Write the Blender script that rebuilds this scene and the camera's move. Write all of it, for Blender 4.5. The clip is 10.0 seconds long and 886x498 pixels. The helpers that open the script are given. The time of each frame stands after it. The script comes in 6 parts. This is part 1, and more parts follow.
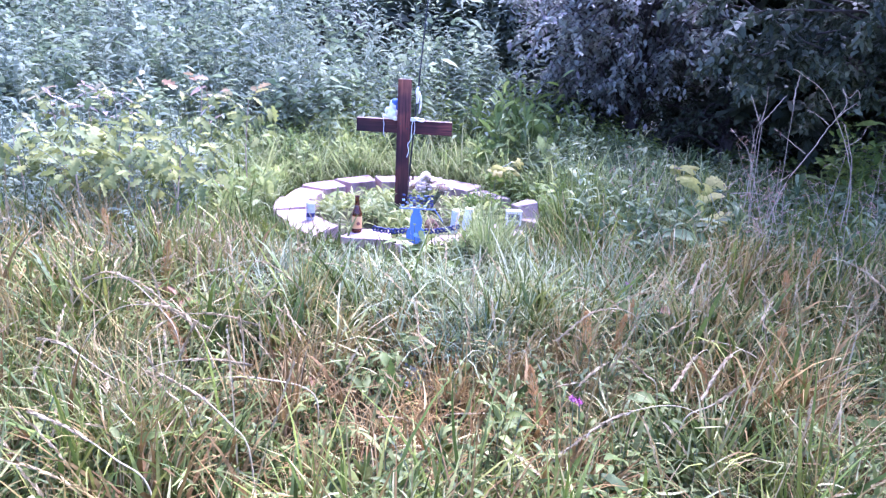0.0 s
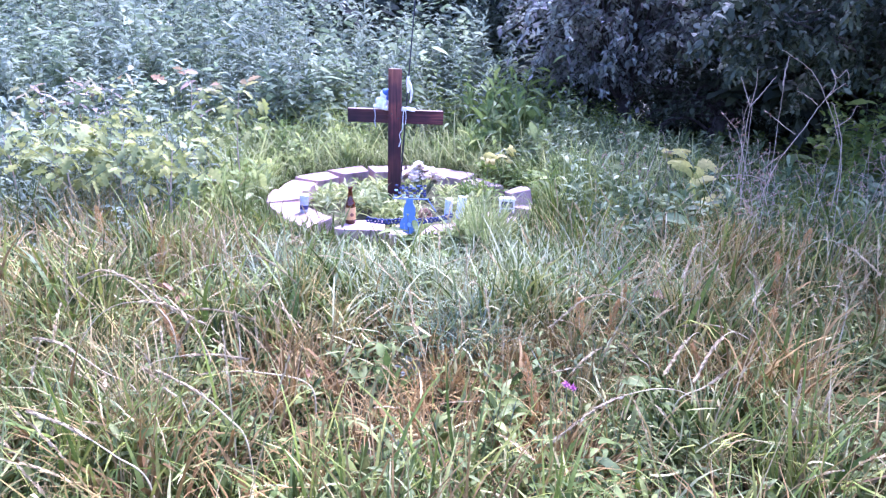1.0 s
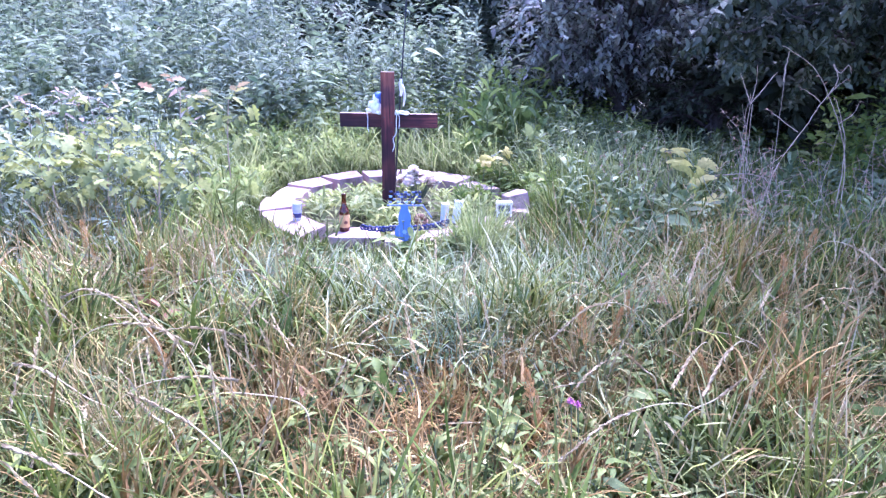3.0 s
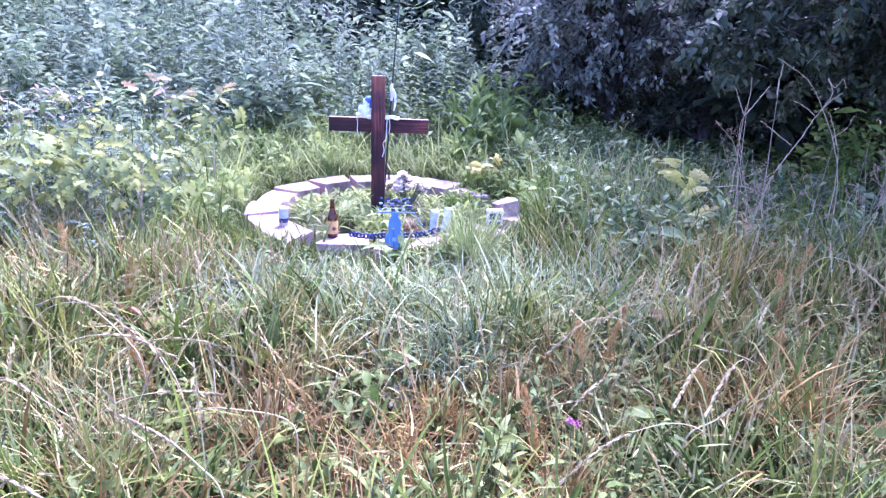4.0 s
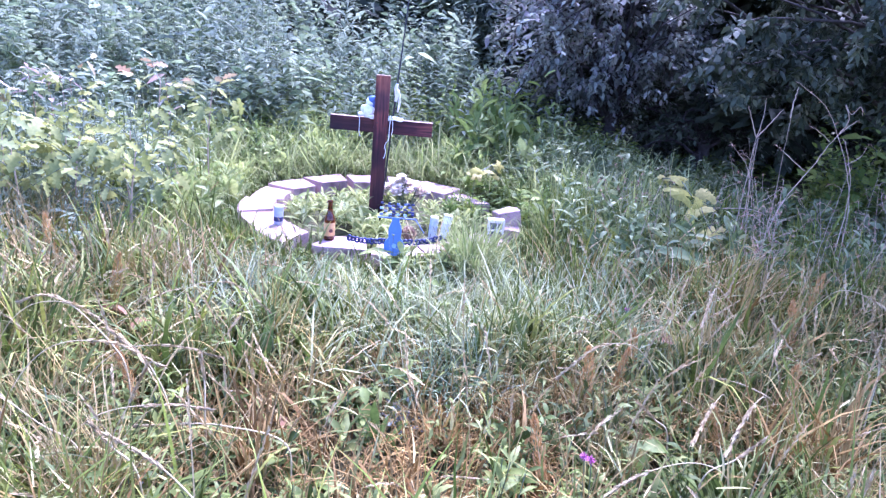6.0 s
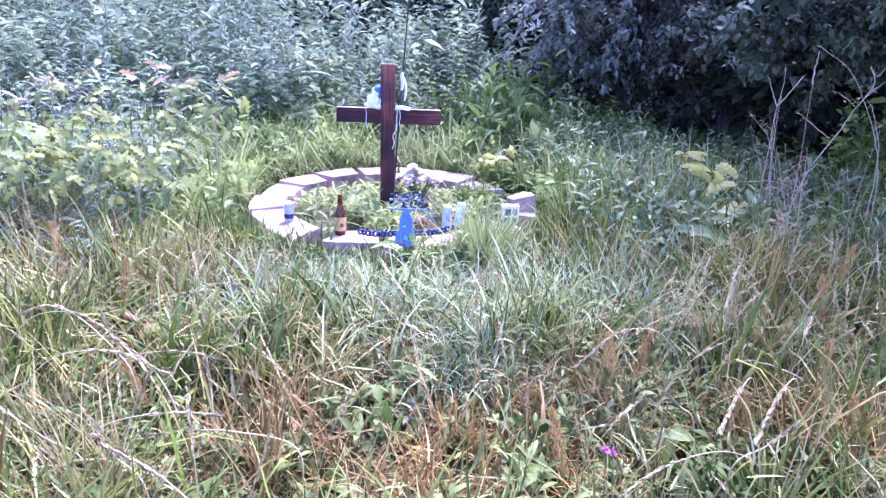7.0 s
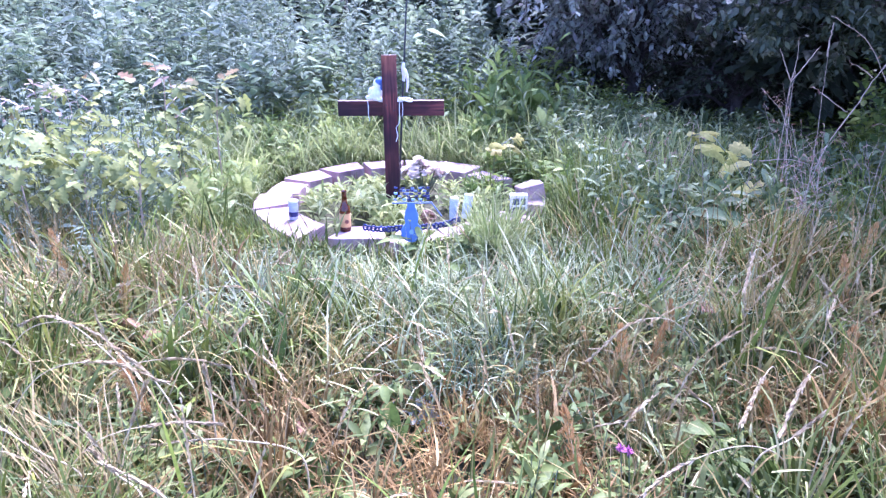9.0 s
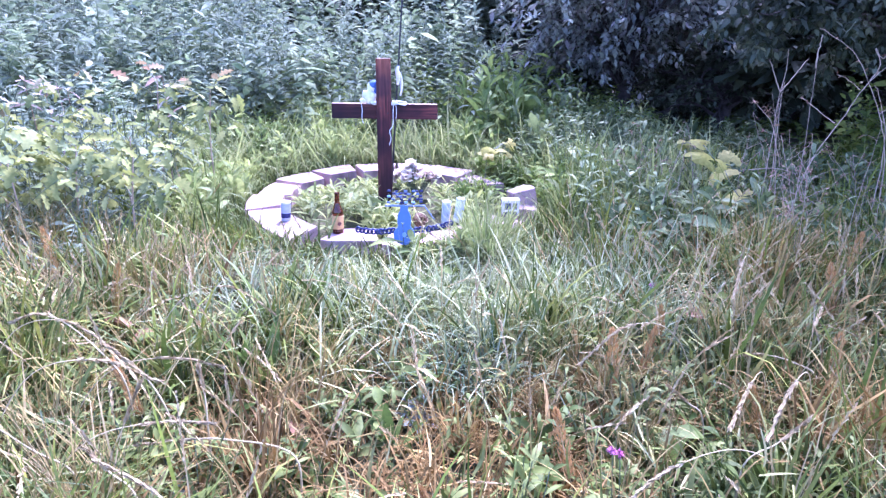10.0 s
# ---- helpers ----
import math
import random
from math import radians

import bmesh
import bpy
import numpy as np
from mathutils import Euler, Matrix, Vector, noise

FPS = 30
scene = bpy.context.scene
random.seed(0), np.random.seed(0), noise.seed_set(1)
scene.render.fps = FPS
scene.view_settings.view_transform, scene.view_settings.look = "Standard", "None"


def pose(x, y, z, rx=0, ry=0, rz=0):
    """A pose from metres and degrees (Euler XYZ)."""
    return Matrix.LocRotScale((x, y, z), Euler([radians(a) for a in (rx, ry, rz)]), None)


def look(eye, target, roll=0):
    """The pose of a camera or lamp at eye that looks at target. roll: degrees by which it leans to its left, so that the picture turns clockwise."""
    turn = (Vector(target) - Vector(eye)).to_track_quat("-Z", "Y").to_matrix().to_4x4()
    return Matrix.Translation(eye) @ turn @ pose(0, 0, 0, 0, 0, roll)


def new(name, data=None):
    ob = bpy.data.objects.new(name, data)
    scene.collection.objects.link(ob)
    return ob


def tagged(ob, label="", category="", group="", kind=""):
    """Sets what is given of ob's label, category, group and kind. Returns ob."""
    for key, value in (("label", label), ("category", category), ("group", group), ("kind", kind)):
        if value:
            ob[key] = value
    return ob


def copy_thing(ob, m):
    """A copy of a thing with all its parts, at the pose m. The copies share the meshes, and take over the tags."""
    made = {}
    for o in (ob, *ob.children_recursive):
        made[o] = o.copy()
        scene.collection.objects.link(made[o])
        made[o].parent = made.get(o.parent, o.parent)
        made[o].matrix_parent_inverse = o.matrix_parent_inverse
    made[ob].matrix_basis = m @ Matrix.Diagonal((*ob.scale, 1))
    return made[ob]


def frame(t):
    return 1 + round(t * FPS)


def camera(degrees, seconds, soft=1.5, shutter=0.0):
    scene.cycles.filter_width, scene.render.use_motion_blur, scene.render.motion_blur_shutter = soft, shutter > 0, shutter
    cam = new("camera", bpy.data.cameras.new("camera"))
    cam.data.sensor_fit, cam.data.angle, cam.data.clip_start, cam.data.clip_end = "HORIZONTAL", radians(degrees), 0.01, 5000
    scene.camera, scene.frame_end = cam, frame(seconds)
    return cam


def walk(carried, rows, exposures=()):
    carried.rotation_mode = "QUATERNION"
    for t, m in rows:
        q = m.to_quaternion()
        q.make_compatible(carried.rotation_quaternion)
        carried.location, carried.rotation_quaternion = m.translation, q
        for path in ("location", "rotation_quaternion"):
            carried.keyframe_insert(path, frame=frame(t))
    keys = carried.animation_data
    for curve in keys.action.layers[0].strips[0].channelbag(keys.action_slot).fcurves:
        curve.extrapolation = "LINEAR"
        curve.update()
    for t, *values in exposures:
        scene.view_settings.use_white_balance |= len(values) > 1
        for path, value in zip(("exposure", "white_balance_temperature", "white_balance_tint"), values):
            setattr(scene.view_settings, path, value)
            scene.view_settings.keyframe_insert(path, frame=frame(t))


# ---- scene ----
cam = camera(68.0, 10.0, soft=1.35)
PATH = [
    (0, (0.303, -4.527, 1.041), (0.306, -2.596, 0.521), 3.0),
    (0.5, (0.309, -4.541, 1.048), (0.32, -2.617, 0.503), 2.3),
    (1, (0.317, -4.538, 1.054), (0.332, -2.617, 0.498), 1.7),
    (1.5, (0.323, -4.516, 1.056), (0.335, -2.596, 0.496), 1.2),
    (2, (0.322, -4.499, 1.063), (0.316, -2.578, 0.505), 1.3),
    (2.5, (0.324, -4.474, 1.066), (0.331, -2.554, 0.508), 0.8),
    (4, (0.28, -4.369, 1.072), (0.355, -2.445, 0.528), 1.9),
    (4.5, (0.237, -4.329, 1.075), (0.338, -2.404, 0.541), 3.7),
    (5, (0.204, -4.295, 1.083), (0.329, -2.371, 0.552), 5.2),
    (5.5, (0.191, -4.268, 1.083), (0.322, -2.345, 0.551), 5.7),
    (7, (0.248, -4.168, 1.066), (0.304, -2.254, 0.49), 1.9),
    (7.5, (0.285, -4.12, 1.06), (0.295, -2.212, 0.462), -0.3),
    (8, (0.296, -4.094, 1.057), (0.282, -2.189, 0.448), -1.2),
    (8.5, (0.294, -4.086, 1.054), (0.287, -2.181, 0.445), -1.3),
    (9, (0.284, -4.095, 1.056), (0.297, -2.188, 0.453), -0.6),
    (9.5, (0.273, -4.107, 1.061), (0.306, -2.199, 0.462), -0.0),
    (10, (0.265, -4.111, 1.058), (0.313, -2.201, 0.466), 0.5),
]
walk(cam, [(t, look(eye, target, roll)) for t, eye, target, roll in PATH], [(0, 2.50, 4890, 47), (10, 2.50, 4890, 47)])

# ---- world, sun, exposure ----
world = bpy.data.worlds.new("world")
scene.world = world
world.use_nodes = True
wn = world.node_tree.nodes
sky = wn.new("ShaderNodeTexSky")
sky.sky_type = 'NISHITA'
sky.sun_disc = False
sky.sun_elevation = radians(60)
sky.sun_rotation = radians(27)
sky.air_density, sky.dust_density, sky.ozone_density = 1.0, 2.0, 1.5
wn["Background"].inputs[1].default_value = 0.14
world.node_tree.links.new(sky.outputs[0], wn["Background"].inputs[0])
sun = new("sun", bpy.data.lights.new("sun", "SUN"))
sun.data.energy, sun.data.angle, sun.data.color = 3.2, radians(20), (1.0, 0.97, 0.92)
sun.matrix_basis = look((1.5, 2.9, 5.6), (0, 0, 0))

# ---- materials ----
rng = np.random.default_rng(7)


def shader(name):
    m = bpy.data.materials.new(name)
    m.use_nodes = True
    t = m.node_tree
    return m, t.nodes, t.links, t.nodes["Principled BSDF"]


def ramp(nodes, stops):
    r = nodes.new("ShaderNodeValToRGB")
    while len(r.color_ramp.elements) < len(stops):
        r.color_ramp.elements.new(0.5)
    for e, (p, c) in zip(r.color_ramp.elements, stops):
        e.position, e.color = p, (*c, 1)
    return r


def times(nodes, links, a, b, kind='MULTIPLY', fac=1.0):
    mix = nodes.new("ShaderNodeMix")
    mix.data_type, mix.blend_type = 'RGBA', kind
    mix.inputs[0].default_value = fac
    links.new(a, mix.inputs[6])
    links.new(b, mix.inputs[7])
    return mix.outputs[2]


def noise_node(nodes, links, scale, detail=3.0, coord="Object", stretch=None):
    tc = nodes.new("ShaderNodeTexCoord")
    n = nodes.new("ShaderNodeTexNoise")
    n.inputs["Scale"].default_value, n.inputs["Detail"].default_value = scale, detail
    if stretch:
        mp = nodes.new("ShaderNodeMapping")
        mp.inputs["Scale"].default_value = stretch
        links.new(tc.outputs[coord], mp.inputs[0])
        links.new(mp.outputs[0], n.inputs["Vector"])
    else:
        links.new(tc.outputs[coord], n.inputs["Vector"])
    return n


def bump(nodes, links, p, height, strength=0.3, dist=0.01):
    b = nodes.new("ShaderNodeBump")
    b.inputs["Strength"].default_value, b.inputs["Distance"].default_value = strength, dist
    links.new(height, b.inputs["Height"])
    links.new(b.outputs[0], p.inputs["Normal"])


def leaf_mat(name, colours, through_light=0.3, rough=0.5, pieces=False, patch=1.6, low=0.62):
    """Foliage: colour by leaf, patches by place, fine mottling, light let through."""
    m, n, l, p = shader(name)
    if pieces:
        src = n.new("ShaderNodeObjectInfo").outputs["Random"]
    else:
        src = n.new("ShaderNodeNewGeometry").outputs["Random Per Island"]
    r = ramp(n, [(i / max(1, len(colours) - 1), c) for i, c in enumerate(colours)])
    l.new(src, r.inputs[0])
    big = noise_node(n, l, patch, 2)
    rb = ramp(n, [(0.3, (low, low * 1.05, low * 1.1)), (0.7, (1.25, 1.2, 1.1))])
    l.new(big.outputs[0], rb.inputs[0])
    c = times(n, l, r.outputs[0], rb.outputs[0])
    fine = noise_node(n, l, 60, 2)
    rf = ramp(n, [(0.3, (0.75, 0.78, 0.75)), (0.7, (1.15, 1.12, 1.1))])
    l.new(fine.outputs[0], rf.inputs[0])
    c = times(n, l, c, rf.outputs[0])
    l.new(c, p.inputs["Base Color"])
    p.inputs["Roughness"].default_value = rough
    p.inputs["Specular IOR Level"].default_value = 0.18
    tr = n.new("ShaderNodeBsdfTranslucent")
    l.new(c, tr.inputs[0])
    mx = n.new("ShaderNodeMixShader")
    mx.inputs[0].default_value = through_light
    l.new(p.outputs[0], mx.inputs[1])
    l.new(tr.outputs[0], mx.inputs[2])
    l.new(mx.outputs[0], n["Material Output"].inputs[0])
    return m


def plain(name, colour, rough=0.5, spread=0.15, scale=25.0, metal=0.0, bumps=0.0):
    m, n, l, p = shader(name)
    nz = noise_node(n, l, scale, 4)
    lo, hi = [tuple(max(0, min(1, v * (1 + k * spread))) for v in colour) for k in (-1, 1)]
    r = ramp(n, [(0.3, lo), (0.7, hi)])
    l.new(nz.outputs[0], r.inputs[0])
    l.new(r.outputs[0], p.inputs["Base Color"])
    p.inputs["Roughness"].default_value, p.inputs["Metallic"].default_value = rough, metal
    if bumps:
        bump(n, l, p, nz.outputs[0], bumps, 0.004)
    return m


GRASS = leaf_mat("grass_green", [(0.039, 0.058, 0.013), (0.085, 0.115, 0.022), (0.136, 0.175, 0.035), (0.113, 0.155, 0.048), (0.226, 0.255, 0.063), (0.357, 0.36, 0.142)], 0.18, 0.5, patch=3.6, low=0.55)
COARSE = leaf_mat("coarse_grass", [(0.075, 0.115, 0.021), (0.141, 0.195, 0.032), (0.216, 0.255, 0.042), (0.291, 0.3, 0.066), (0.094, 0.145, 0.035)], 0.2, 0.52, patch=3.6, low=0.55)
GRASS_FAR = leaf_mat("grass_bright", [(0.164, 0.225, 0.066), (0.254, 0.31, 0.106), (0.348, 0.385, 0.151), (0.414, 0.43, 0.222)], 0.4, 0.55)
PALEGRASS = leaf_mat("pale_grass", [(0.259, 0.324, 0.136), (0.389, 0.432, 0.23), (0.497, 0.508, 0.315), (0.173, 0.238, 0.084)], 0.2, 0.55)
STRAW = leaf_mat("grass_straw", [(0.323, 0.238, 0.073), (0.416, 0.327, 0.123), (0.253, 0.174, 0.06), (0.485, 0.395, 0.205), (0.323, 0.238, 0.073)], 0.15, 0.65)
SEED = leaf_mat("seed_husk", [(0.391, 0.3, 0.148), (0.482, 0.402, 0.227), (0.345, 0.239, 0.123), (0.526, 0.462, 0.297)], 0.2, 0.75)
FORB = leaf_mat("forb_leaf", [(0.225, 0.29, 0.205), (0.275, 0.34, 0.245), (0.33, 0.395, 0.295), (0.30, 0.36, 0.27), (0.355, 0.41, 0.31)], 0.45, 0.85, patch=2.2, low=0.52)
FORB_BROAD = leaf_mat("forb_broad_leaf", [(0.17, 0.24, 0.13), (0.23, 0.30, 0.17), (0.31, 0.38, 0.22), (0.34, 0.405, 0.25)], 0.45, 0.8, patch=2.2, low=0.52)
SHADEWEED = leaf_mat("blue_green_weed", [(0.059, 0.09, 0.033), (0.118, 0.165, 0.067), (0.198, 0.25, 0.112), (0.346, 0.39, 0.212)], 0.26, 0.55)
BROWN = leaf_mat("rotting_straw", [(0.13, 0.081, 0.027), (0.238, 0.157, 0.051), (0.184, 0.104, 0.034), (0.367, 0.252, 0.089)], 0.15, 0.7)
OLIVE = leaf_mat("olive_leaf", [(0.06, 0.086, 0.019), (0.109, 0.138, 0.033), (0.162, 0.198, 0.05), (0.235, 0.258, 0.084), (0.129, 0.168, 0.054)], 0.18, 0.6)
DOCKLEAF = leaf_mat("dock_leaf", [(0.1, 0.16, 0.048), (0.17, 0.24, 0.064), (0.25, 0.32, 0.088), (0.13, 0.2, 0.08)], 0.3, 0.6)
WEED = leaf_mat("weed_leaf", [(0.086, 0.14, 0.032), (0.144, 0.21, 0.046), (0.211, 0.28, 0.06), (0.288, 0.34, 0.087)], 0.35, 0.55)
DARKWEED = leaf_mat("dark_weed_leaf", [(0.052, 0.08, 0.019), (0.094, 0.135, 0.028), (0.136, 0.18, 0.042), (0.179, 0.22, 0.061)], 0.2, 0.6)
RINGWEED = leaf_mat("ring_weed_leaf", [(0.184, 0.229, 0.071), (0.302, 0.348, 0.119), (0.443, 0.468, 0.19), (0.259, 0.312, 0.142)], 0.38, 0.6)
PALEWEED = leaf_mat("pale_weed_leaf", [(0.189, 0.26, 0.075), (0.294, 0.36, 0.112), (0.389, 0.44, 0.158), (0.252, 0.32, 0.135)], 0.4, 0.5)
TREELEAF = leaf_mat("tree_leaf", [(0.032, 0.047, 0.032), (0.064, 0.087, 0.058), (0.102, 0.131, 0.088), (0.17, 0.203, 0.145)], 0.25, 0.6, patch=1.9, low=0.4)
SHRUBLEAF = leaf_mat("shrub_leaf", [(0.145, 0.169, 0.161), (0.274, 0.308, 0.274), (0.403, 0.447, 0.386), (0.354, 0.324, 0.354)], 0.3, 0.6, patch=1.3, low=0.45)
BROAD = leaf_mat("broad_leaf", [(0.07, 0.115, 0.028), (0.112, 0.172, 0.036), (0.168, 0.23, 0.048), (0.238, 0.287, 0.072)], 0.3, 0.4, pieces=True)
BROADPALE = leaf_mat("pale_broad_leaf", [(0.18, 0.27, 0.09), (0.26, 0.35, 0.12), (0.34, 0.42, 0.16), (0.22, 0.30, 0.14)], 0.35, 0.45, pieces=True)
VINE = leaf_mat("vine_leaf", [(0.377, 0.38, 0.084), (0.51, 0.476, 0.131), (0.62, 0.533, 0.192), (0.332, 0.353, 0.084)], 0.5, 0.55, pieces=True)
SAPLEAF = leaf_mat("sapling_leaf", [(0.131, 0.162, 0.052), (0.213, 0.264, 0.104), (0.295, 0.321, 0.086), (0.237, 0.287, 0.138), (0.368, 0.379, 0.112), (0.273, 0.31, 0.129), (0.332, 0.345, 0.104), (0.178, 0.218, 0.077)], 0.32, 0.7, pieces=True)
SAPRED = leaf_mat("sapling_young_leaf", [(0.357, 0.218, 0.114), (0.391, 0.361, 0.228), (0.383, 0.389, 0.123), (0.425, 0.408, 0.275)], 0.3, 0.7, pieces=True)
STEM = plain("green_stem", (0.10, 0.13, 0.07), 0.6, 0.3)
HUSK = leaf_mat("brown_husk", [(0.30, 0.17, 0.12), (0.42, 0.29, 0.20), (0.24, 0.13, 0.10)], 0.15, 0.7)
TWIG = plain("dry_twig", (0.38, 0.29, 0.21), 0.8, 0.3)
BARK = plain("bark", (0.05, 0.042, 0.04), 0.9, 0.4, 30, bumps=0.8)


def soil():
    m, n, l, p = shader("soil")
    a = noise_node(n, l, 1.3, 5)
    b = noise_node(n, l, 45, 5)
    ra = ramp(n, [(0.3, (0.032, 0.037, 0.009)), (0.5, (0.055, 0.053, 0.016)), (0.7, (0.036, 0.056, 0.010))])
    rb = ramp(n, [(0.25, (0.45, 0.45, 0.45)), (0.75, (1.5, 1.4, 1.25))])
    l.new(a.outputs[0], ra.inputs[0])
    l.new(b.outputs[0], rb.inputs[0])
    l.new(times(n, l, ra.outputs[0], rb.outputs[0]), p.inputs["Base Color"])
    p.inputs["Roughness"].default_value = 0.95
    bump(n, l, p, b.outputs[0], 0.8, 0.02)
    return m


SOIL = soil()


def stone_mat():
    m, n, l, p = shader("pink_concrete")
    oi = n.new("ShaderNodeObjectInfo")
    r0 = ramp(n, [(0.0, (0.43, 0.305, 0.30)), (0.5, (0.47, 0.345, 0.325)), (1.0, (0.36, 0.25, 0.25))])
    l.new(oi.outputs["Random"], r0.inputs[0])
    a = noise_node(n, l, 6, 5)
    ra = ramp(n, [(0.34, (0.5, 0.46, 0.47)), (0.5, (0.95, 0.93, 0.93)), (0.72, (1.2, 1.17, 1.15))])
    l.new(a.outputs[0], ra.inputs[0])
    b = noise_node(n, l, 120, 4)
    rb = ramp(n, [(0.3, (0.78, 0.77, 0.78)), (0.7, (1.12, 1.12, 1.12))])
    l.new(b.outputs[0], rb.inputs[0])
    c = times(n, l, times(n, l, r0.outputs[0], ra.outputs[0]), rb.outputs[0])
    l.new(c, p.inputs["Base Color"])
    p.inputs["Roughness"].default_value = 0.9
    bump(n, l, p, b.outputs[0], 0.6, 0.004)
    return m


STONE = stone_mat()


def wood_mat():
    """Red-brown stained lumber: grain along z of the board, darker towards the low end, paler towards the top end."""
    m, n, l, p = shader("stained_wood")
    g = noise_node(n, l, 9, 5, "Object", (9, 9, 0.55))
    rg = ramp(n, [(0.25, (0.45, 0.4, 0.42)), (0.5, (0.95, 0.95, 0.95)), (0.72, (1.3, 1.2, 1.15))])
    l.new(g.outputs[0], rg.inputs[0])
    w = noise_node(n, l, 5, 3, "Object", (1, 1, 0.7))
    rw = ramp(n, [(0.40, (0.030, 0.007, 0.013)), (0.54, (0.078, 0.016, 0.019)), (0.68, (0.17, 0.042, 0.03))])
    l.new(w.outputs[0], rw.inputs[0])
    # tone along the board: darker at its low end, paler at its upper, ragged edge
    tc = n.new("ShaderNodeTexCoord")
    sep = n.new("ShaderNodeSeparateXYZ")
    l.new(tc.outputs["Object"], sep.inputs[0])
    add = n.new("ShaderNodeMath")
    add.operation = 'MULTIPLY_ADD'
    add.inputs[1].default_value = 0.5
    l.new(g.outputs[0], add.inputs[0])
    l.new(sep.outputs[2], add.inputs[2])
    rz = ramp(n, [(0.30, (0.55, 0.6, 0.7)), (0.48, (1.0, 1.0, 1.0)), (0.64, (2.6, 3.6, 2.3)), (0.85, (3.8, 6.4, 3.4))])
    l.new(add.outputs[0], rz.inputs[0])
    c = times(n, l, times(n, l, rw.outputs[0], rg.outputs[0]), rz.outputs[0])
    l.new(c, p.inputs["Base Color"])
    p.inputs["Roughness"].default_value = 0.55
    p.inputs["Specular IOR Level"].default_value = 0.3
    bump(n, l, p, g.outputs[0], 0.25, 0.003)
    return m


WOOD = wood_mat()
PALEWOOD = plain("pale_wood", (0.52, 0.36, 0.27), 0.8, 0.3, 60)
WHITE = plain("white_cloth", (0.78, 0.78, 0.80), 0.85, 0.12, 40, bumps=0.3)
BLUE = plain("blue_paint", (0.11, 0.21, 0.50), 0.45, 0.12, 20)
SLATE = plain("slate_blue_paint", (0.13, 0.19, 0.36), 0.45, 0.15, 20)
PALEBLUE = plain("pale_blue_paint", (0.32, 0.48, 0.80), 0.45, 0.15, 20)
NAVY = plain("navy_plastic", (0.02, 0.028, 0.12), 0.4, 0.3, 30)
BLACK = plain("black_fibreglass", (0.02, 0.022, 0.028), 0.4, 0.3, 30)
LABEL = plain("bottle_label", (0.62, 0.38, 0.15), 0.6, 0.15, 50)
LABELDARK = plain("label_mark", (0.16, 0.06, 0.04), 0.6, 0.15, 50)
WAX = plain("white_wax", (0.80, 0.82, 0.85), 0.4, 0.08, 20)
JARGREY = plain("jar_grey_glass", (0.40, 0.44, 0.55), 0.35, 0.25, 40)
JARBLUE = plain("jar_label_blue", (0.52, 0.60, 0.72), 0.5, 0.15, 30)
PETAL = leaf_mat("silk_petal", [(0.88, 0.84, 0.72), (0.86, 0.76, 0.70), (0.90, 0.88, 0.78), (0.72, 0.54, 0.52)], 0.3, 0.8, low=0.92)
PINK = leaf_mat("pink_petal", [(0.46, 0.10, 0.33), (0.56, 0.22, 0.44)], 0.3, 0.6)


def amber():
    m, n, l, p = shader("amber_glass")
    p.inputs["Base Color"].default_value = (0.13, 0.028, 0.008, 1)
    p.inputs["Roughness"].default_value = 0.05
    p.inputs["Transmission Weight"].default_value = 0.55
    p.inputs["IOR"].default_value = 1.5
    return m


AMBER = amber()

# ---- mesh helpers ----


def ground_z(x, y):
    x, y = np.asarray(x, float), np.asarray(y, float)
    slope = 0.065 * np.clip(y, -6, 4) + 0.02 * np.clip(y - 4, 0, 20)
    return slope + 0.018 * np.sin(x * 2.1 + 0.7) * np.cos(y * 1.7) * np.clip(np.hypot(x, y) - 1.1, 0, 1)


def fast_mesh(name, verts, quads, material, smooth=True):
    me = bpy.data.meshes.new(name)
    verts = np.ascontiguousarray(verts, np.float32).reshape(-1, 3)
    quads = np.ascontiguousarray(quads, np.int32).reshape(-1, 4)
    me.vertices.add(len(verts))
    me.vertices.foreach_set("co", verts.ravel())
    me.loops.add(quads.size)
    me.loops.foreach_set("vertex_index", quads.ravel())
    me.polygons.add(len(quads))
    me.polygons.foreach_set("loop_start", np.arange(0, quads.size, 4, dtype=np.int32))
    me.polygons.foreach_set("loop_total", np.full(len(quads), 4, np.int32))
    me.polygons.foreach_set("use_smooth", np.full(len(quads), smooth))
    me.materials.append(material)
    me.update(calc_edges=True)
    return me


def unit(v):
    return v / np.maximum(np.linalg.norm(v, axis=-1, keepdims=True), 1e-9)


def strip_geo(spine, half):
    """Flat ribbons along spines (n, k, 3) with half-width vectors (n, k, 3)."""
    n, k, _ = spine.shape
    v = np.stack([spine - half, spine + half], 2)
    base = (np.arange(n) * k * 2)[:, None] + np.arange(k - 1)[None] * 2
    q = np.stack([base, base + 1, base + 3, base + 2], -1)
    return v.reshape(-1, 3), q.reshape(-1, 4)


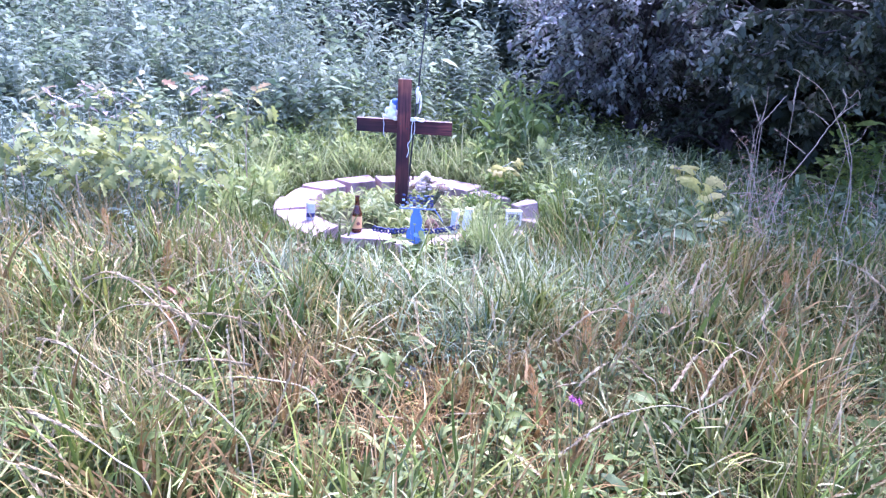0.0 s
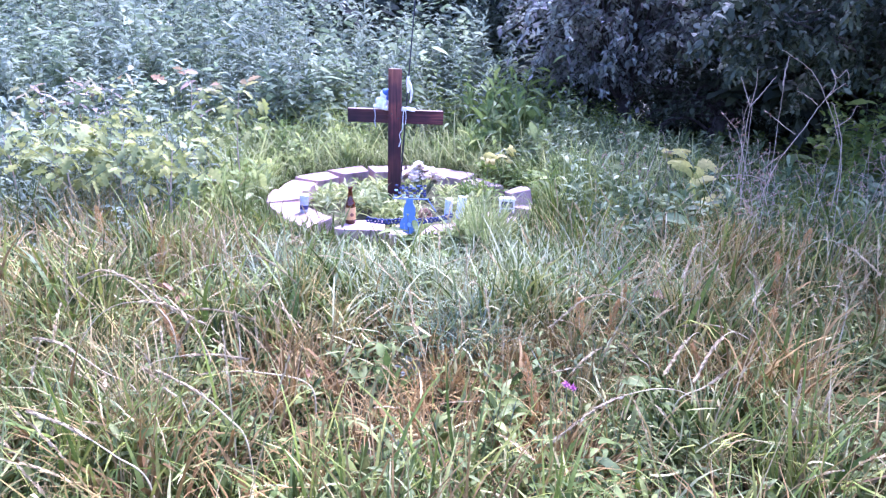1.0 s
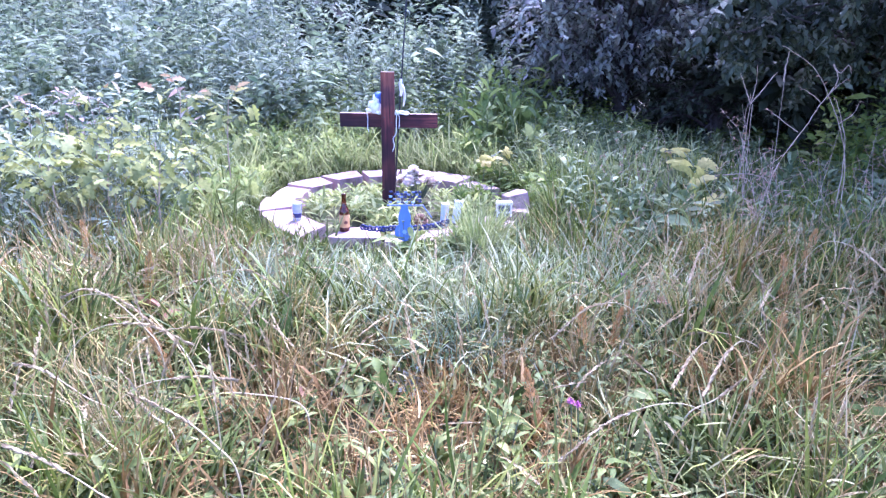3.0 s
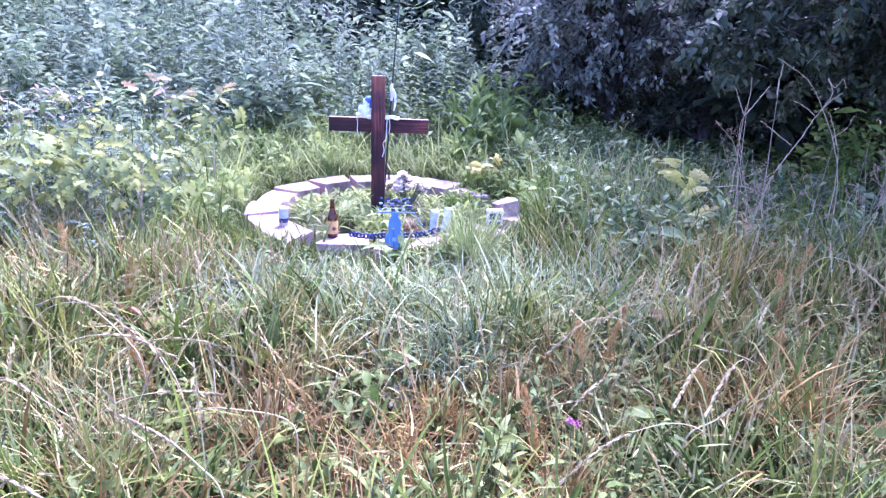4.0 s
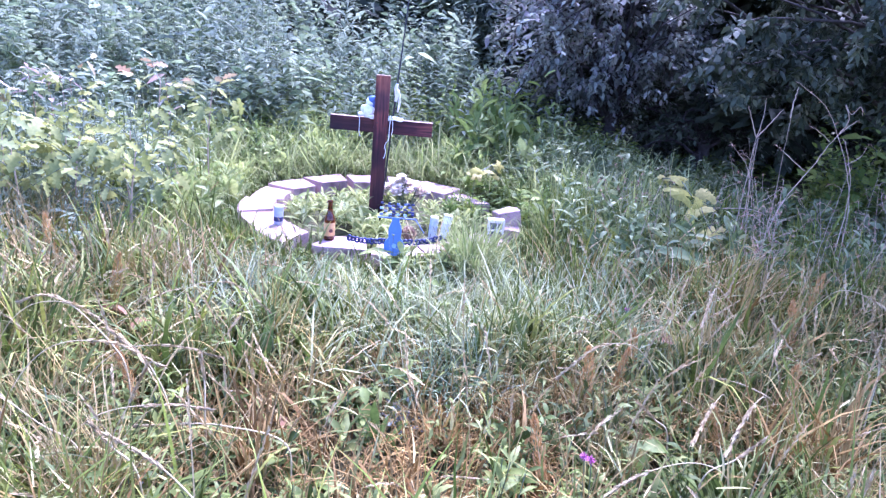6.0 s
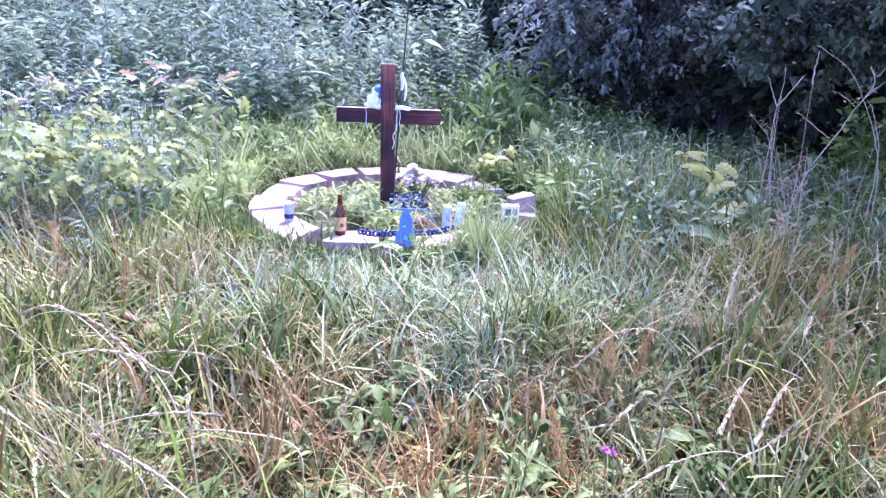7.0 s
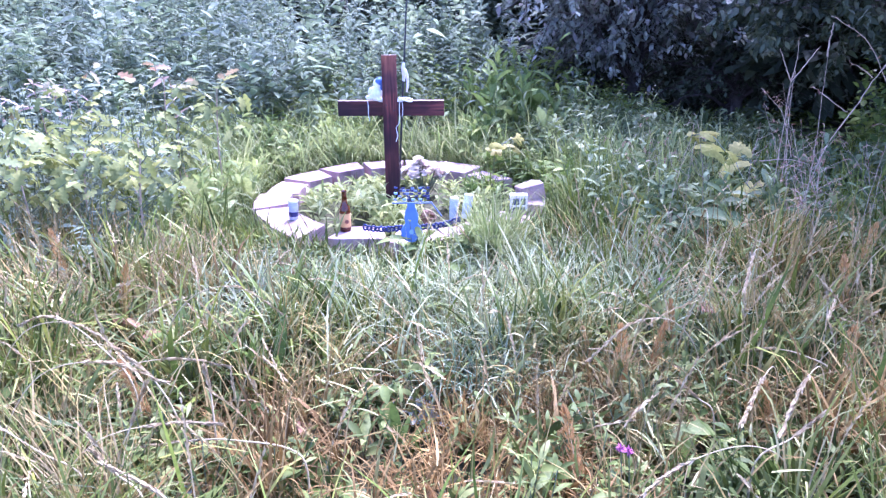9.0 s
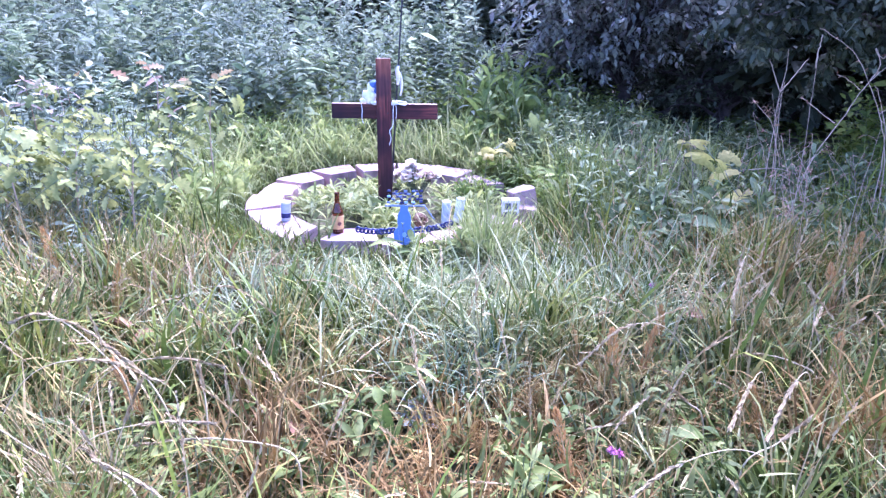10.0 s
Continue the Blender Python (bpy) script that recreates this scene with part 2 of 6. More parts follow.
def blade_geo(pos, yaw, length, width, lean, curl, k=5, face=None):
    """Grass blades that lean by an angle and curl over towards the tip."""
    n = len(pos)
    length, width = np.minimum(length, np.mean(length) * 1.7), np.minimum(width, np.mean(width) * 1.9)
    s = np.linspace(0, 1, k)
    ang = lean[:, None] + curl[:, None] * s[None] ** 1.3
    step = length[:, None] / (k - 1)
    dx, dz = np.sin(ang) * step, np.cos(ang) * step
    run = np.concatenate([np.zeros((n, 1)), np.cumsum(dx[:, :-1], 1)], 1)
    rise = np.concatenate([np.zeros((n, 1)), np.cumsum(dz[:, :-1], 1)], 1)
    c, sn = np.cos(yaw)[:, None], np.sin(yaw)[:, None]
    wob = rng.normal(0, 0.035, (n, 1)) * length[:, None] * np.sin(s * 3.0 + rng.uniform(0, 6, (n, 1)))
    sp = np.stack([pos[:, :1] + run * c - wob * sn, pos[:, 1:2] + run * sn + wob * c, pos[:, 2:] + rise], -1)
    f = yaw + np.pi / 2 + (rng.normal(0, 0.5, n) if face is None else face)
    taper = np.maximum(1 - s ** 2.2, 0.04) * (0.65 + 0.35 * np.minimum(1, s * 4))
    half = (np.stack([np.cos(f), np.sin(f), 0 * f], -1) * width[:, None] / 2)[:, None] * taper[None, :, None]
    return strip_geo(sp, half)


def flat_leaf_geo(base, way, length, width, profile=(0.25, 1.0, 0.72, 0.05), droop=0.2, roll=0.5):
    """Light leaves for far or dense foliage: two vertices across, bent along their length."""
    n, k = len(base), len(profile)
    s = np.linspace(0, 1, k)
    way = unit(way)
    side = unit(np.cross(way, np.tile([0.0, 0.0, 1.0], (n, 1)) + rng.normal(0, roll, (n, 3))))
    sp = base[:, None] + way[:, None] * (s[None, :, None] * length[:, None, None])
    sp[..., 2] -= droop * length[:, None] * s[None] ** 2
    return strip_geo(sp, side[:, None] * (width[:, None] / 2 * np.asarray(profile)[None])[..., None])


def leaf_geo(base, way, length, width, profile, droop=0.2, fold=0.25, roll=0.5):
    """Folded leaves: three vertices across, one row for each value of the profile."""
    n, k = len(base), len(profile)
    s = np.linspace(0, 1, k)
    way = unit(way)
    up = np.tile([0.0, 0.0, 1.0], (n, 1)) + rng.normal(0, roll, (n, 3))
    side = unit(np.cross(way, up))
    nrm = np.cross(side, way)
    sp = base[:, None] + way[:, None] * (s[None, :, None] * length[:, None, None])
    sp[..., 2] -= droop * length[:, None] * s[None] ** 2
    w = (width[:, None] / 2 * np.asarray(profile)[None])[..., None]
    lift = nrm[:, None] * w * fold
    v = np.stack([sp - side[:, None] * w + lift, sp, sp + side[:, None] * w + lift], 2)
    b = (np.arange(n) * k * 3)[:, None] + np.arange(k - 1)[None] * 3
    q = np.stack([np.stack([b, b + 1, b + 4, b + 3], -1), np.stack([b + 1, b + 2, b + 5, b + 4], -1)], 2)
    return v.reshape(-1, 3), q.reshape(-1, 4)


def join_geo(*geos):
    vs, qs, off = [], [], 0
    for v, q in geos:
        vs.append(v)
        qs.append(q + off)
        off += len(v)
    return np.concatenate(vs), np.concatenate(qs)


def tube_geo(points, radii, sides=6):
    """A round tube along one polyline, tapering."""
    p = np.asarray(points, float)
    r = np.asarray(radii, float)
    d = unit(np.gradient(p, axis=0))
    ref = np.where(np.abs(d[:, 2:]) > 0.9, [[1.0, 0, 0]], [[0, 0, 1.0]])
    a = unit(np.cross(d, ref))
    b = np.cross(d, a)
    th = np.linspace(0, 2 * np.pi, sides, endpoint=False)
    v = p[:, None] + (a[:, None] * np.cos(th)[None, :, None] + b[:, None] * np.sin(th)[None, :, None]) * r[:, None, None]
    i = np.arange(len(p) - 1)[:, None] * sides + np.arange(sides)[None]
    j = np.arange(len(p) - 1)[:, None] * sides + (np.arange(sides)[None] + 1) % sides
    q = np.stack([i, j, j + sides, i + sides], -1)
    return v.reshape(-1, 3), q.reshape(-1, 4)


def stuff(name, geo, material, label, category, kind="stuff"):
    return tagged(new(name, fast_mesh(name, *geo, material)), label, category, kind=kind)


def thing(name, x, y, z, label, category, group="", rz=0.0, rx=0.0, ry=0.0):
    ob = new(name)
    ob.empty_display_size = 0.05
    ob.matrix_basis = pose(x, y, z, rx, ry, rz)
    return tagged(ob, label, category, group)


def under(name, data, parent, m=None, label=""):
    ob = new(name, data)
    ob.parent = parent
    if m is not None:
        ob.matrix_basis = m
    return tagged(ob, label) if label else ob


def part(name, bm, material, parent, label="", smooth=False):
    """One mesh object under a thing, from a bmesh."""
    me = bpy.data.meshes.new(name)
    bmesh.ops.recalc_face_normals(bm, faces=bm.faces)
    bm.to_mesh(me)
    bm.free()
    for f in me.polygons:
        f.use_smooth = smooth
    me.materials.append(material)
    return under(name, me, parent, None, label)


def box_bm(sx, sy, sz, at=(0, 0, 0), bevel=0.003, seg=2):
    bm = bmesh.new()
    bmesh.ops.create_cube(bm, size=1, matrix=Matrix.Translation(at) @ Matrix.Diagonal((sx, sy, sz, 1)))
    if bevel:
        bmesh.ops.bevel(bm, geom=list(bm.edges), offset=bevel, segments=seg, affect='EDGES', profile=0.5)
    return bm


def lathe_bm(profile, n=24, at=(0, 0, 0)):
    """A turned shape from (radius, height) pairs."""
    bm = bmesh.new()
    rings = []
    for r, z in profile:
        rings.append([bm.verts.new((at[0] + r * math.cos(2 * math.pi * i / n), at[1] + r * math.sin(2 * math.pi * i / n), at[2] + z)) for i in range(n)])
    for a, b in zip(rings, rings[1:]):
        for i in range(n):
            bm.faces.new((a[i], a[(i + 1) % n], b[(i + 1) % n], b[i]))
    bm.faces.new(rings[0][::-1])
    bm.faces.new(rings[-1])
    return bm


def tube_mesh(name, points, radii, material, sides=6):
    return fast_mesh(name, *tube_geo(points, radii, sides), material)


def curve_points(keys, n):
    """A smooth line through key points."""
    k = np.asarray(keys, float)
    t = np.linspace(0, len(k) - 1, n)
    i = np.clip(t.astype(int), 0, len(k) - 2)
    f = (t - i)[:, None]
    p0, p1, p2, p3 = k[np.maximum(i - 1, 0)], k[i], k[i + 1], k[np.minimum(i + 2, len(k) - 1)]
    return 0.5 * (2 * p1 + (p2 - p0) * f + (2 * p0 - 5 * p1 + 4 * p2 - p3) * f ** 2 + (3 * p1 - p0 - 3 * p2 + p3) * f ** 3)


# ---- ground ----
def build_ground():
    xs = np.concatenate([[-400, -120, -40, -18], np.linspace(-9, 9, 73), [18, 40, 120, 400]])
    ys = np.concatenate([[-400, -120, -40, -15], np.linspace(-7, 11, 73), [20, 40, 120, 400]])
    gx, gy = np.meshgrid(xs, ys)
    v = np.stack([gx, gy, ground_z(gx, gy)], -1)
    nx = len(xs)
    i = np.arange(len(ys) - 1)[:, None] * nx + np.arange(nx - 1)[None]
    q = np.stack([i, i + 1, i + nx + 1, i + nx], -1)
    tagged(new("ground", fast_mesh("ground", v, q, SOIL)), "brown soil with matted dead grass, sloping gently up", "ground", kind="structure")


build_ground()

RING = (0.03, 0.12)
R_OUT, R_IN = 0.92, 0.70


def ring_gap(x, y):
    """Metres outside the stone ring; negative inside."""
    return np.hypot(x - RING[0], y - RING[1]) - R_OUT


# ---- ring of edging stones ----
def edging_stone(angle, span, height=0.1, depth=0.21, r_out=R_OUT, lift=0.0, tilt=(0, 0, 0), label=""):
    r_in = r_out - depth
    bm = bmesh.new()
    half = span / 2
    corners = []
    for r, k in ((r_out, (-1, -0.5, 0, 0.5, 1)), (r_in, (1, 0, -1))):
        for s in k:
            bow = 1.0 if r == r_out else 0.985
            a = half * s * (0.94 if r == r_out else 0.80)
            corners.append((r * bow * math.cos(a) - (r_out + r_in) / 2, r * bow * math.sin(a)))
    low = [bm.verts.new((x, y, -0.03)) for x, y in corners]
    top = [bm.verts.new((x + random.uniform(-1, 1) * 0.003, y + random.uniform(-1, 1) * 0.003, height + random.uniform(-1, 1) * 0.003)) for x, y in corners]
    n = len(corners)
    bm.faces.new(low[::-1])
    bm.faces.new(top)
    for i in range(n):
        bm.faces.new((low[i], low[(i + 1) % n], top[(i + 1) % n], top[i]))
    bmesh.ops.recalc_face_normals(bm, faces=bm.faces)
    sharp = [e for e in bm.edges if e.calc_face_angle(0) > 0.5]
    bmesh.ops.bevel(bm, geom=sharp, offset=0.007, segments=2, affect='EDGES', profile=0.6)
    me = bpy.data.meshes.new("edging_stone")
    bm.to_mesh(me)
    bm.free()
    me.materials.append(STONE)
    rm = (r_out + r_in) / 2
    x, y = RING[0] + rm * math.cos(angle), RING[1] + rm * math.sin(angle)
    ob = new("edging_stone", me)
    ob.matrix_basis = pose(x, y, float(ground_z(x, y)) + lift, tilt[0] + 3.7, tilt[1], 0) @ pose(0, 0, 0, 0, 0, math.degrees(angle) + tilt[2])
    return tagged(ob, label or "pinkish concrete edging stone in a ring on the ground", "edging stone", "ring of edging stones")


RING_STONES = ((123, 2, 0.004), (144.5, -4, -0.004), (101, -3, 0.006), (80, 2, 0.0), (60, 3, 0.004), (39, -3, -0.02), (166, 5, -0.006), (188, -3, 0.004), (208, 6, -0.012),
               (229, -7, 0.0), (258, 4, 0.016), (280, -3, -0.006), (300, 4, -0.01), (321, -4, -0.012))


def build_ring():
    for angle, turn, lift in RING_STONES:
        edging_stone(math.radians(angle), math.radians(21.2), 0.1 + random.uniform(-1, 1) * 0.005, 0.21, R_OUT + random.uniform(-1, 1) * 0.015,
                     lift, (random.uniform(-3, 3), random.uniform(-3, 3), turn))
    edging_stone(math.radians(-10), 0.29, 0.1, 0.2, R_OUT + 0.02, 0.0, (1, 2, 6))
    edging_stone(math.radians(-6), 0.19, 0.085, 0.13, R_OUT + 0.005, 0.098, (-3, -14, 24), "pinkish edging stone stacked askew on the stone ring")


build_ring()


# ---- wooden cross and what hangs on it ----
def build_cross():
    c = thing("wooden_cross", 0.0, 0.0, float(ground_z(0, 0)), "red-brown stained wooden cross standing inside a stone ring", "cross")
    up = box_bm(0.089, 0.038, 1.15, (0, 0, 0.0), 0.003)
    o = post = part("upright", up, WOOD, c)
    o.matrix_basis = pose(0, -0.019, 0.405)
    bar = box_bm(0.089, 0.038, 0.65, (0, 0, 0), 0.003)
    o = beam = part("crossbar", bar, WOOD, c)
    o.matrix_basis = pose(0.003, 0.0195, 0.667, 0, 90.4, 0)
    # thin pale strips brighten the upward faces of crossbar and post
    part("pale_edge", box_bm(0.645, 0.034, 0.003, (0.003, 0.0195, 0.7130), 0.001, 1), PALEWOOD, beam, "paler upper edge of crossbar").matrix_basis = beam.matrix_basis.inverted() @ pose(0, 0, 0, 0, 0.4, 0) @ pose(-0.005, 0, 0)
    part("end_grain_cap", box_bm(0.086, 0.036, 0.004, (0, -0.019, 0.9815), 0.001, 1), PALEWOOD, post, "paler end grain on top").matrix_basis = post.matrix_basis.inverted()
    for x, z in ((-0.022, 0.69), (0.024, 0.66)):
        part("screw_head", lathe_bm([(0.0045, 0), (0.0045, 0.0015), (0.003, 0.0025)], 12), BLACK, c).matrix_basis = pose(x, -0.038, z, 90, 0, 0)


build_cross()


def blob(bm, at, size, squash=(1, 1, 1), seg=14):
    r = bmesh.ops.create_uvsphere(bm, u_segments=seg, v_segments=seg // 2 + 2, radius=size, matrix=Matrix.Translation(at) @ Matrix.Diagonal((*squash, 1)))
    return r["verts"]


TOYBLUE = plain("blue_plush", (0.09, 0.15, 0.42), 0.9, 0.3, 40, bumps=0.4)


def build_plush():
    bm = bmesh.new()
    spots = []
    blob(bm, (0, 0, 0.045), 0.042, (0.95, 0.8, 1.1))
    blob(bm, (-0.035, -0.012, 0.016), 0.016, (1.5, 1.1, 0.9))
    blob(bm, (0.035, -0.014, 0.014), 0.016, (1.5, 1.1, 0.9))
    blob(bm, (-0.03, -0.02, 0.055), 0.014, (1, 1, 1.7))
    blob(bm, (0.028, -0.022, 0.05), 0.014, (1, 1, 1.7))
    blob(bm, (0.008, 0, 0.105), 0.031)
    n0 = len(bm.faces)
    blob(bm, (0.018, -0.001, 0.118), 0.031, (1.05, 1.1, 0.85))
    blob(bm, (0.036, -0.006, 0.098), 0.018, (0.8, 1, 1.6))
    bm.faces.ensure_lookup_table()
    for i, f in enumerate(bm.faces):
        f.smooth = True
        f.material_index = 1 if i >= n0 else 0
    me = bpy.data.meshes.new("plush_toy")
    bm.to_mesh(me)
    bm.free()
    me.materials.append(WHITE)
    me.materials.append(TOYBLUE)
    ob = new("plush_toy", me)
    ob.matrix_basis = pose(-0.093, 0.012, 0.712, 0, 8, -10)
    tagged(ob, "small white and blue stuffed toy tied on the crossbar", "stuffed toy")


build_plush()


def build_cords():
    t = thing("tied_cord", 0.06, -0.03, 0.72, "white cord tied in a loop round the cross", "cord")
    runs = [
        ("loop", [(0.0, 0.0, 0.0), (0.02, 0.012, 0.012), (0.05, 0.01, 0.008), (0.075, 0.0, 0.004), (0.07, -0.012, -0.008), (0.04, -0.008, -0.004), (0.005, 0.0, 0.006)], 0.005),
        ("knot", [(-0.012, 0.0, -0.01), (-0.004, -0.006, 0.014), (0.006, 0.0, -0.008), (0.014, -0.004, 0.012), (0.022, 0.0, -0.006)], 0.006),
        ("tail", [(0.0, -0.012, -0.005), (-0.004, -0.014, -0.06), (-0.006, -0.015, -0.13), (-0.026, -0.017, -0.165), (-0.018, -0.016, -0.21), (-0.03, -0.016, -0.25)], 0.0026),
        ("tail", [(0.012, -0.01, -0.002), (0.017, -0.011, -0.05), (0.012, -0.012, -0.10)], 0.002),
    ]
    for name, keys, r in runs:
        p = curve_points(keys, 28)
        under(name, tube_mesh(name, p, np.full(len(p), r), WHITE, 6), t)
    t = thing("thin_white_string", -0.14, -0.004, 0.72, "thin white string hanging over the crossbar", "string")
    p = curve_points([(0, 0.03, 0.002), (0, -0.003, 0.0), (0.006, -0.006, -0.04), (0.004, -0.008, -0.09), (0.012, -0.01, -0.125)], 20)
    under("strand", tube_mesh("strand", p, np.full(len(p), 0.0022), WHITE, 6), t)


build_cords()


def build_rod():
    t = thing("thin_black_rod", 0.02, 0.07, float(ground_z(0.02, 0.07)), "thin black rod stuck in the soil behind a wooden cross", "rod")
    p = np.array([(0.0, 0, -0.05), (0.05, 0, 0.70), (0.095, 0, 1.33), (0.108, 0.0, 1.50)])
    under("shaft", tube_mesh("shaft", curve_points(p, 16), np.linspace(0.007, 0.0032, 16), BLACK, 8), t)
    for keys, r in (([(0.066, -0.006, 0.93), (0.06, -0.014, 0.90), (0.066, -0.012, 0.86), (0.062, -0.01, 0.82)], 0.011),
                    ([(0.07, -0.004, 0.90), (0.084, -0.01, 0.86), (0.086, -0.012, 0.80), (0.078, -0.008, 0.755)], 0.007)):
        q = curve_points(keys, 14)
        under("cloth_tassel", tube_mesh("cloth_tassel", q, r * (0.5 + 0.6 * np.sin(np.linspace(0.2, 2.9, 14))), WHITE, 8), t, None, "white cloth scrap tied to the rod")


build_rod()


# ---- offerings round the cross ----
def build_bottle():
    x, y = -0.225, -0.615
    z = float(ground_z(x, y)) + 0.104
    t = thing("beer_bottle", x, y, z, "amber glass longneck bottle with paper label on edging stone", "bottle")
    prof = [(0.026, 0), (0.030, 0.004), (0.0305, 0.02), (0.0305, 0.115), (0.029, 0.128), (0.022, 0.146), (0.0165, 0.160), (0.0138, 0.185), (0.0128, 0.218), (0.0142, 0.220), (0.0142, 0.229), (0.0125, 0.231)]
    part("glass_body", lathe_bm(prof, 28), AMBER, t, "", True)
    part("beer_rest", lathe_bm([(0.0, 0.004), (0.0275, 0.006), (0.0275, 0.03), (0.0, 0.031)], 20), LABELDARK, t, "dark residue inside")
    paper = part("paper_label", lathe_bm([(0.0309, 0.030), (0.0311, 0.031), (0.0311, 0.104), (0.0309, 0.105)], 28), LABEL, t, "faded orange paper label", True)
    part("label_mark", lathe_bm([(0.0, 0), (0.011, 0), (0.011, 0.0012), (0.0, 0.0014)], 16), LABELDARK, paper, "dark round mark on label").matrix_basis = pose(0.012, -0.0292, 0.062, 90, 0, 22)
    part("neck_label", lathe_bm([(0.0150, 0.168), (0.0146, 0.176)], 20), LABEL, t, "", True)


build_bottle()


def disc_outline(parts):
    """Outline of stacked round lobes, as (half-width, height) pairs turned into a flat plate."""
    left = [(-w, h) for w, h in parts]
    right = [(w, h) for w, h in reversed(parts)]
    return left + right


def plate_bm(outline, thick):
    bm = bmesh.new()
    f = [bm.verts.new((x, -thick / 2, z)) for x, z in outline]
    b = [bm.verts.new((x, thick / 2, z)) for x, z in outline]
    n = len(outline)
    bm.faces.new(f)
    bm.faces.new(b[::-1])
    for i in range(n):
        bm.faces.new((f[i], b[i], b[(i + 1) % n], f[(i + 1) % n]))
    bmesh.ops.recalc_face_normals(bm, faces=bm.faces)
    bmesh.ops.bevel(bm, geom=[e for e in bm.edges if abs(e.verts[0].co.y - e.verts[1].co.y) < 1e-5], offset=0.002, segments=2, affect='EDGES')
    return bm


def build_ornament():
    x, y = 0.15, -0.93
    gz = float(ground_z(x, y))
    t = thing("garden_ornament", x, y, gz, "blue guitar-shaped garden ornament on a stake in the grass", "garden ornament")
    z0 = 0.155
    outline = []
    for h in np.linspace(0, 1, 26):
        low = math.sqrt(max(0.0, 1 - ((h - 0.25) / 0.25) ** 2)) * 0.054
        high = math.sqrt(max(0.0, 1 - ((h - 0.62) / 0.30) ** 2)) * 0.034
        neck = 0.019 if 0.3 < h else 0.0
        outline.append((max(low, high, neck, 0.004), z0 + 0.205 * h))
    part("body_plate", plate_bm(disc_outline(outline), 0.016), BLUE, t, "flat blue painted guitar-shaped plate")
    part("stake", lathe_bm([(0.003, -0.08), (0.003, z0 + 0.02)], 8), BLACK, t).matrix_basis = pose(0, 0.008, 0)
    bar = part("top_bar", box_bm(0.2, 0.010, 0.008, (0.005, 0.0, z0 + 0.202), 0.002), SLATE, t, "thin slate blue bar")
    p = curve_points([(0.10, 0.0, z0 + 0.203), (0.125, -0.005, z0 + 0.17), (0.15, -0.01, z0 + 0.135)], 10)
    under("side_wire", tube_mesh("side_wire", p, np.full(10, 0.003), SLATE, 6), t)
    part("hub", lathe_bm([(0.0, 0), (0.012, 0), (0.012, 0.004), (0.0, 0.006)], 16), PALEBLUE, t).matrix_basis = pose(0, -0.008, z0 + 0.055, 90, 0, 0)
    # scalloped navy garland to both sides
    for sgn, n, rise in ((-1, 10, -0.010), (1, 9, 0.028)):
        f = np.linspace(0, 1, 14)
        line = np.stack([sgn * (0.03 + 0.22 * f), 0.01 + 0.05 * f, z0 + 0.075 + rise * f - 0.012 * np.sin(f * 3.1)], -1)
        garland = under("garland", tube_mesh("garland", line, np.full(14, 0.002), NAVY, 6), t, None, "navy blue looped garland")
        for i in range(n):
            f = (i + 0.6) / n
            cx, cz = sgn * (0.045 + 0.20 * f), z0 + 0.075 + rise * f - 0.012 * math.sin(f * 3.1)
            th = np.linspace(0, 2 * np.pi, 15)
            ring = np.stack([cx + 0.0105 * np.cos(th), 0.01 + 0.05 * f + 0.004 * np.sin(th * 2 + i), cz + (0.013 if i % 2 else 0.010) * np.sin(th)], -1)
            under("garland_link", tube_mesh("garland_link", ring, np.full(15, 0.0056), NAVY, 6), garland)
    # dark checked ribbon above the bar
    for i in range(9):
        for k in range(5):
            if (i + k) % 2 == 0 or random.random() < 0.2:
                a = part("ribbon_check", box_bm(0.017, 0.005, 0.010, (0, 0, 0), 0.001, 1), random.choice((NAVY, NAVY, NAVY, SLATE, PALEBLUE)), bar)
                a.matrix_basis = pose(-0.075 + i * 0.020 + random.uniform(-1, 1) * 0.004, 0.012 + random.uniform(0, 0.02), z0 + 0.216 + k * 0.014, random.uniform(-12, 12), random.uniform(-9, 9), random.uniform(-15, 15))


build_ornament()


def candle_jar(x, y, z, h, r, lean, label, glass, lid, print_mat=None):
    t = thing("candle_jar", x, y, z, label, "candle", "candles inside the ring", rx=lean[0], ry=lean[1])
    body = part("jar_body", lathe_bm([(r * 0.85, 0), (r, 0.006), (r, h * 0.86), (r * 0.93, h * 0.9)], 22), glass, t, "", True)
    part("jar_rim", lathe_bm([(r * 0.98, h * 0.89), (r * 1.04, h * 0.9), (r * 1.04, h * 0.985), (r * 0.9, h), (r * 0.55, h * 0.995)], 22), lid, t, "", True)
    part("jar_label", lathe_bm([(r * 1.012, h * 0.2), (r * 1.014, h * 0.21), (r * 1.014, h * (0.42 if print_mat else 0.62)), (r * 1.012, h * (0.43 if print_mat else 0.63))], 22), print_mat or JARBLUE, body, "dark printed band" if print_mat else "pale blue printed band", True)


candle_jar(0.375, -0.19, float(ground_z(0.375, -0.19)), 0.165, 0.026, (2, 3), "tall white and pale blue candle jar", JARBLUE, WAX)
candle_jar(0.455, -0.10, float(ground_z(0.455, -0.1)), 0.155, 0.029, (-3, 9), "tall white candle jar leaning in weeds", WAX, WAX)
candle_jar(-0.555, -0.40, float(ground_z(-0.555, -0.40)) + 0.102, 0.12, 0.028, (0, 2), "short white jar with a dark printed label on edging stone", JARGREY, WAX, NAVY)


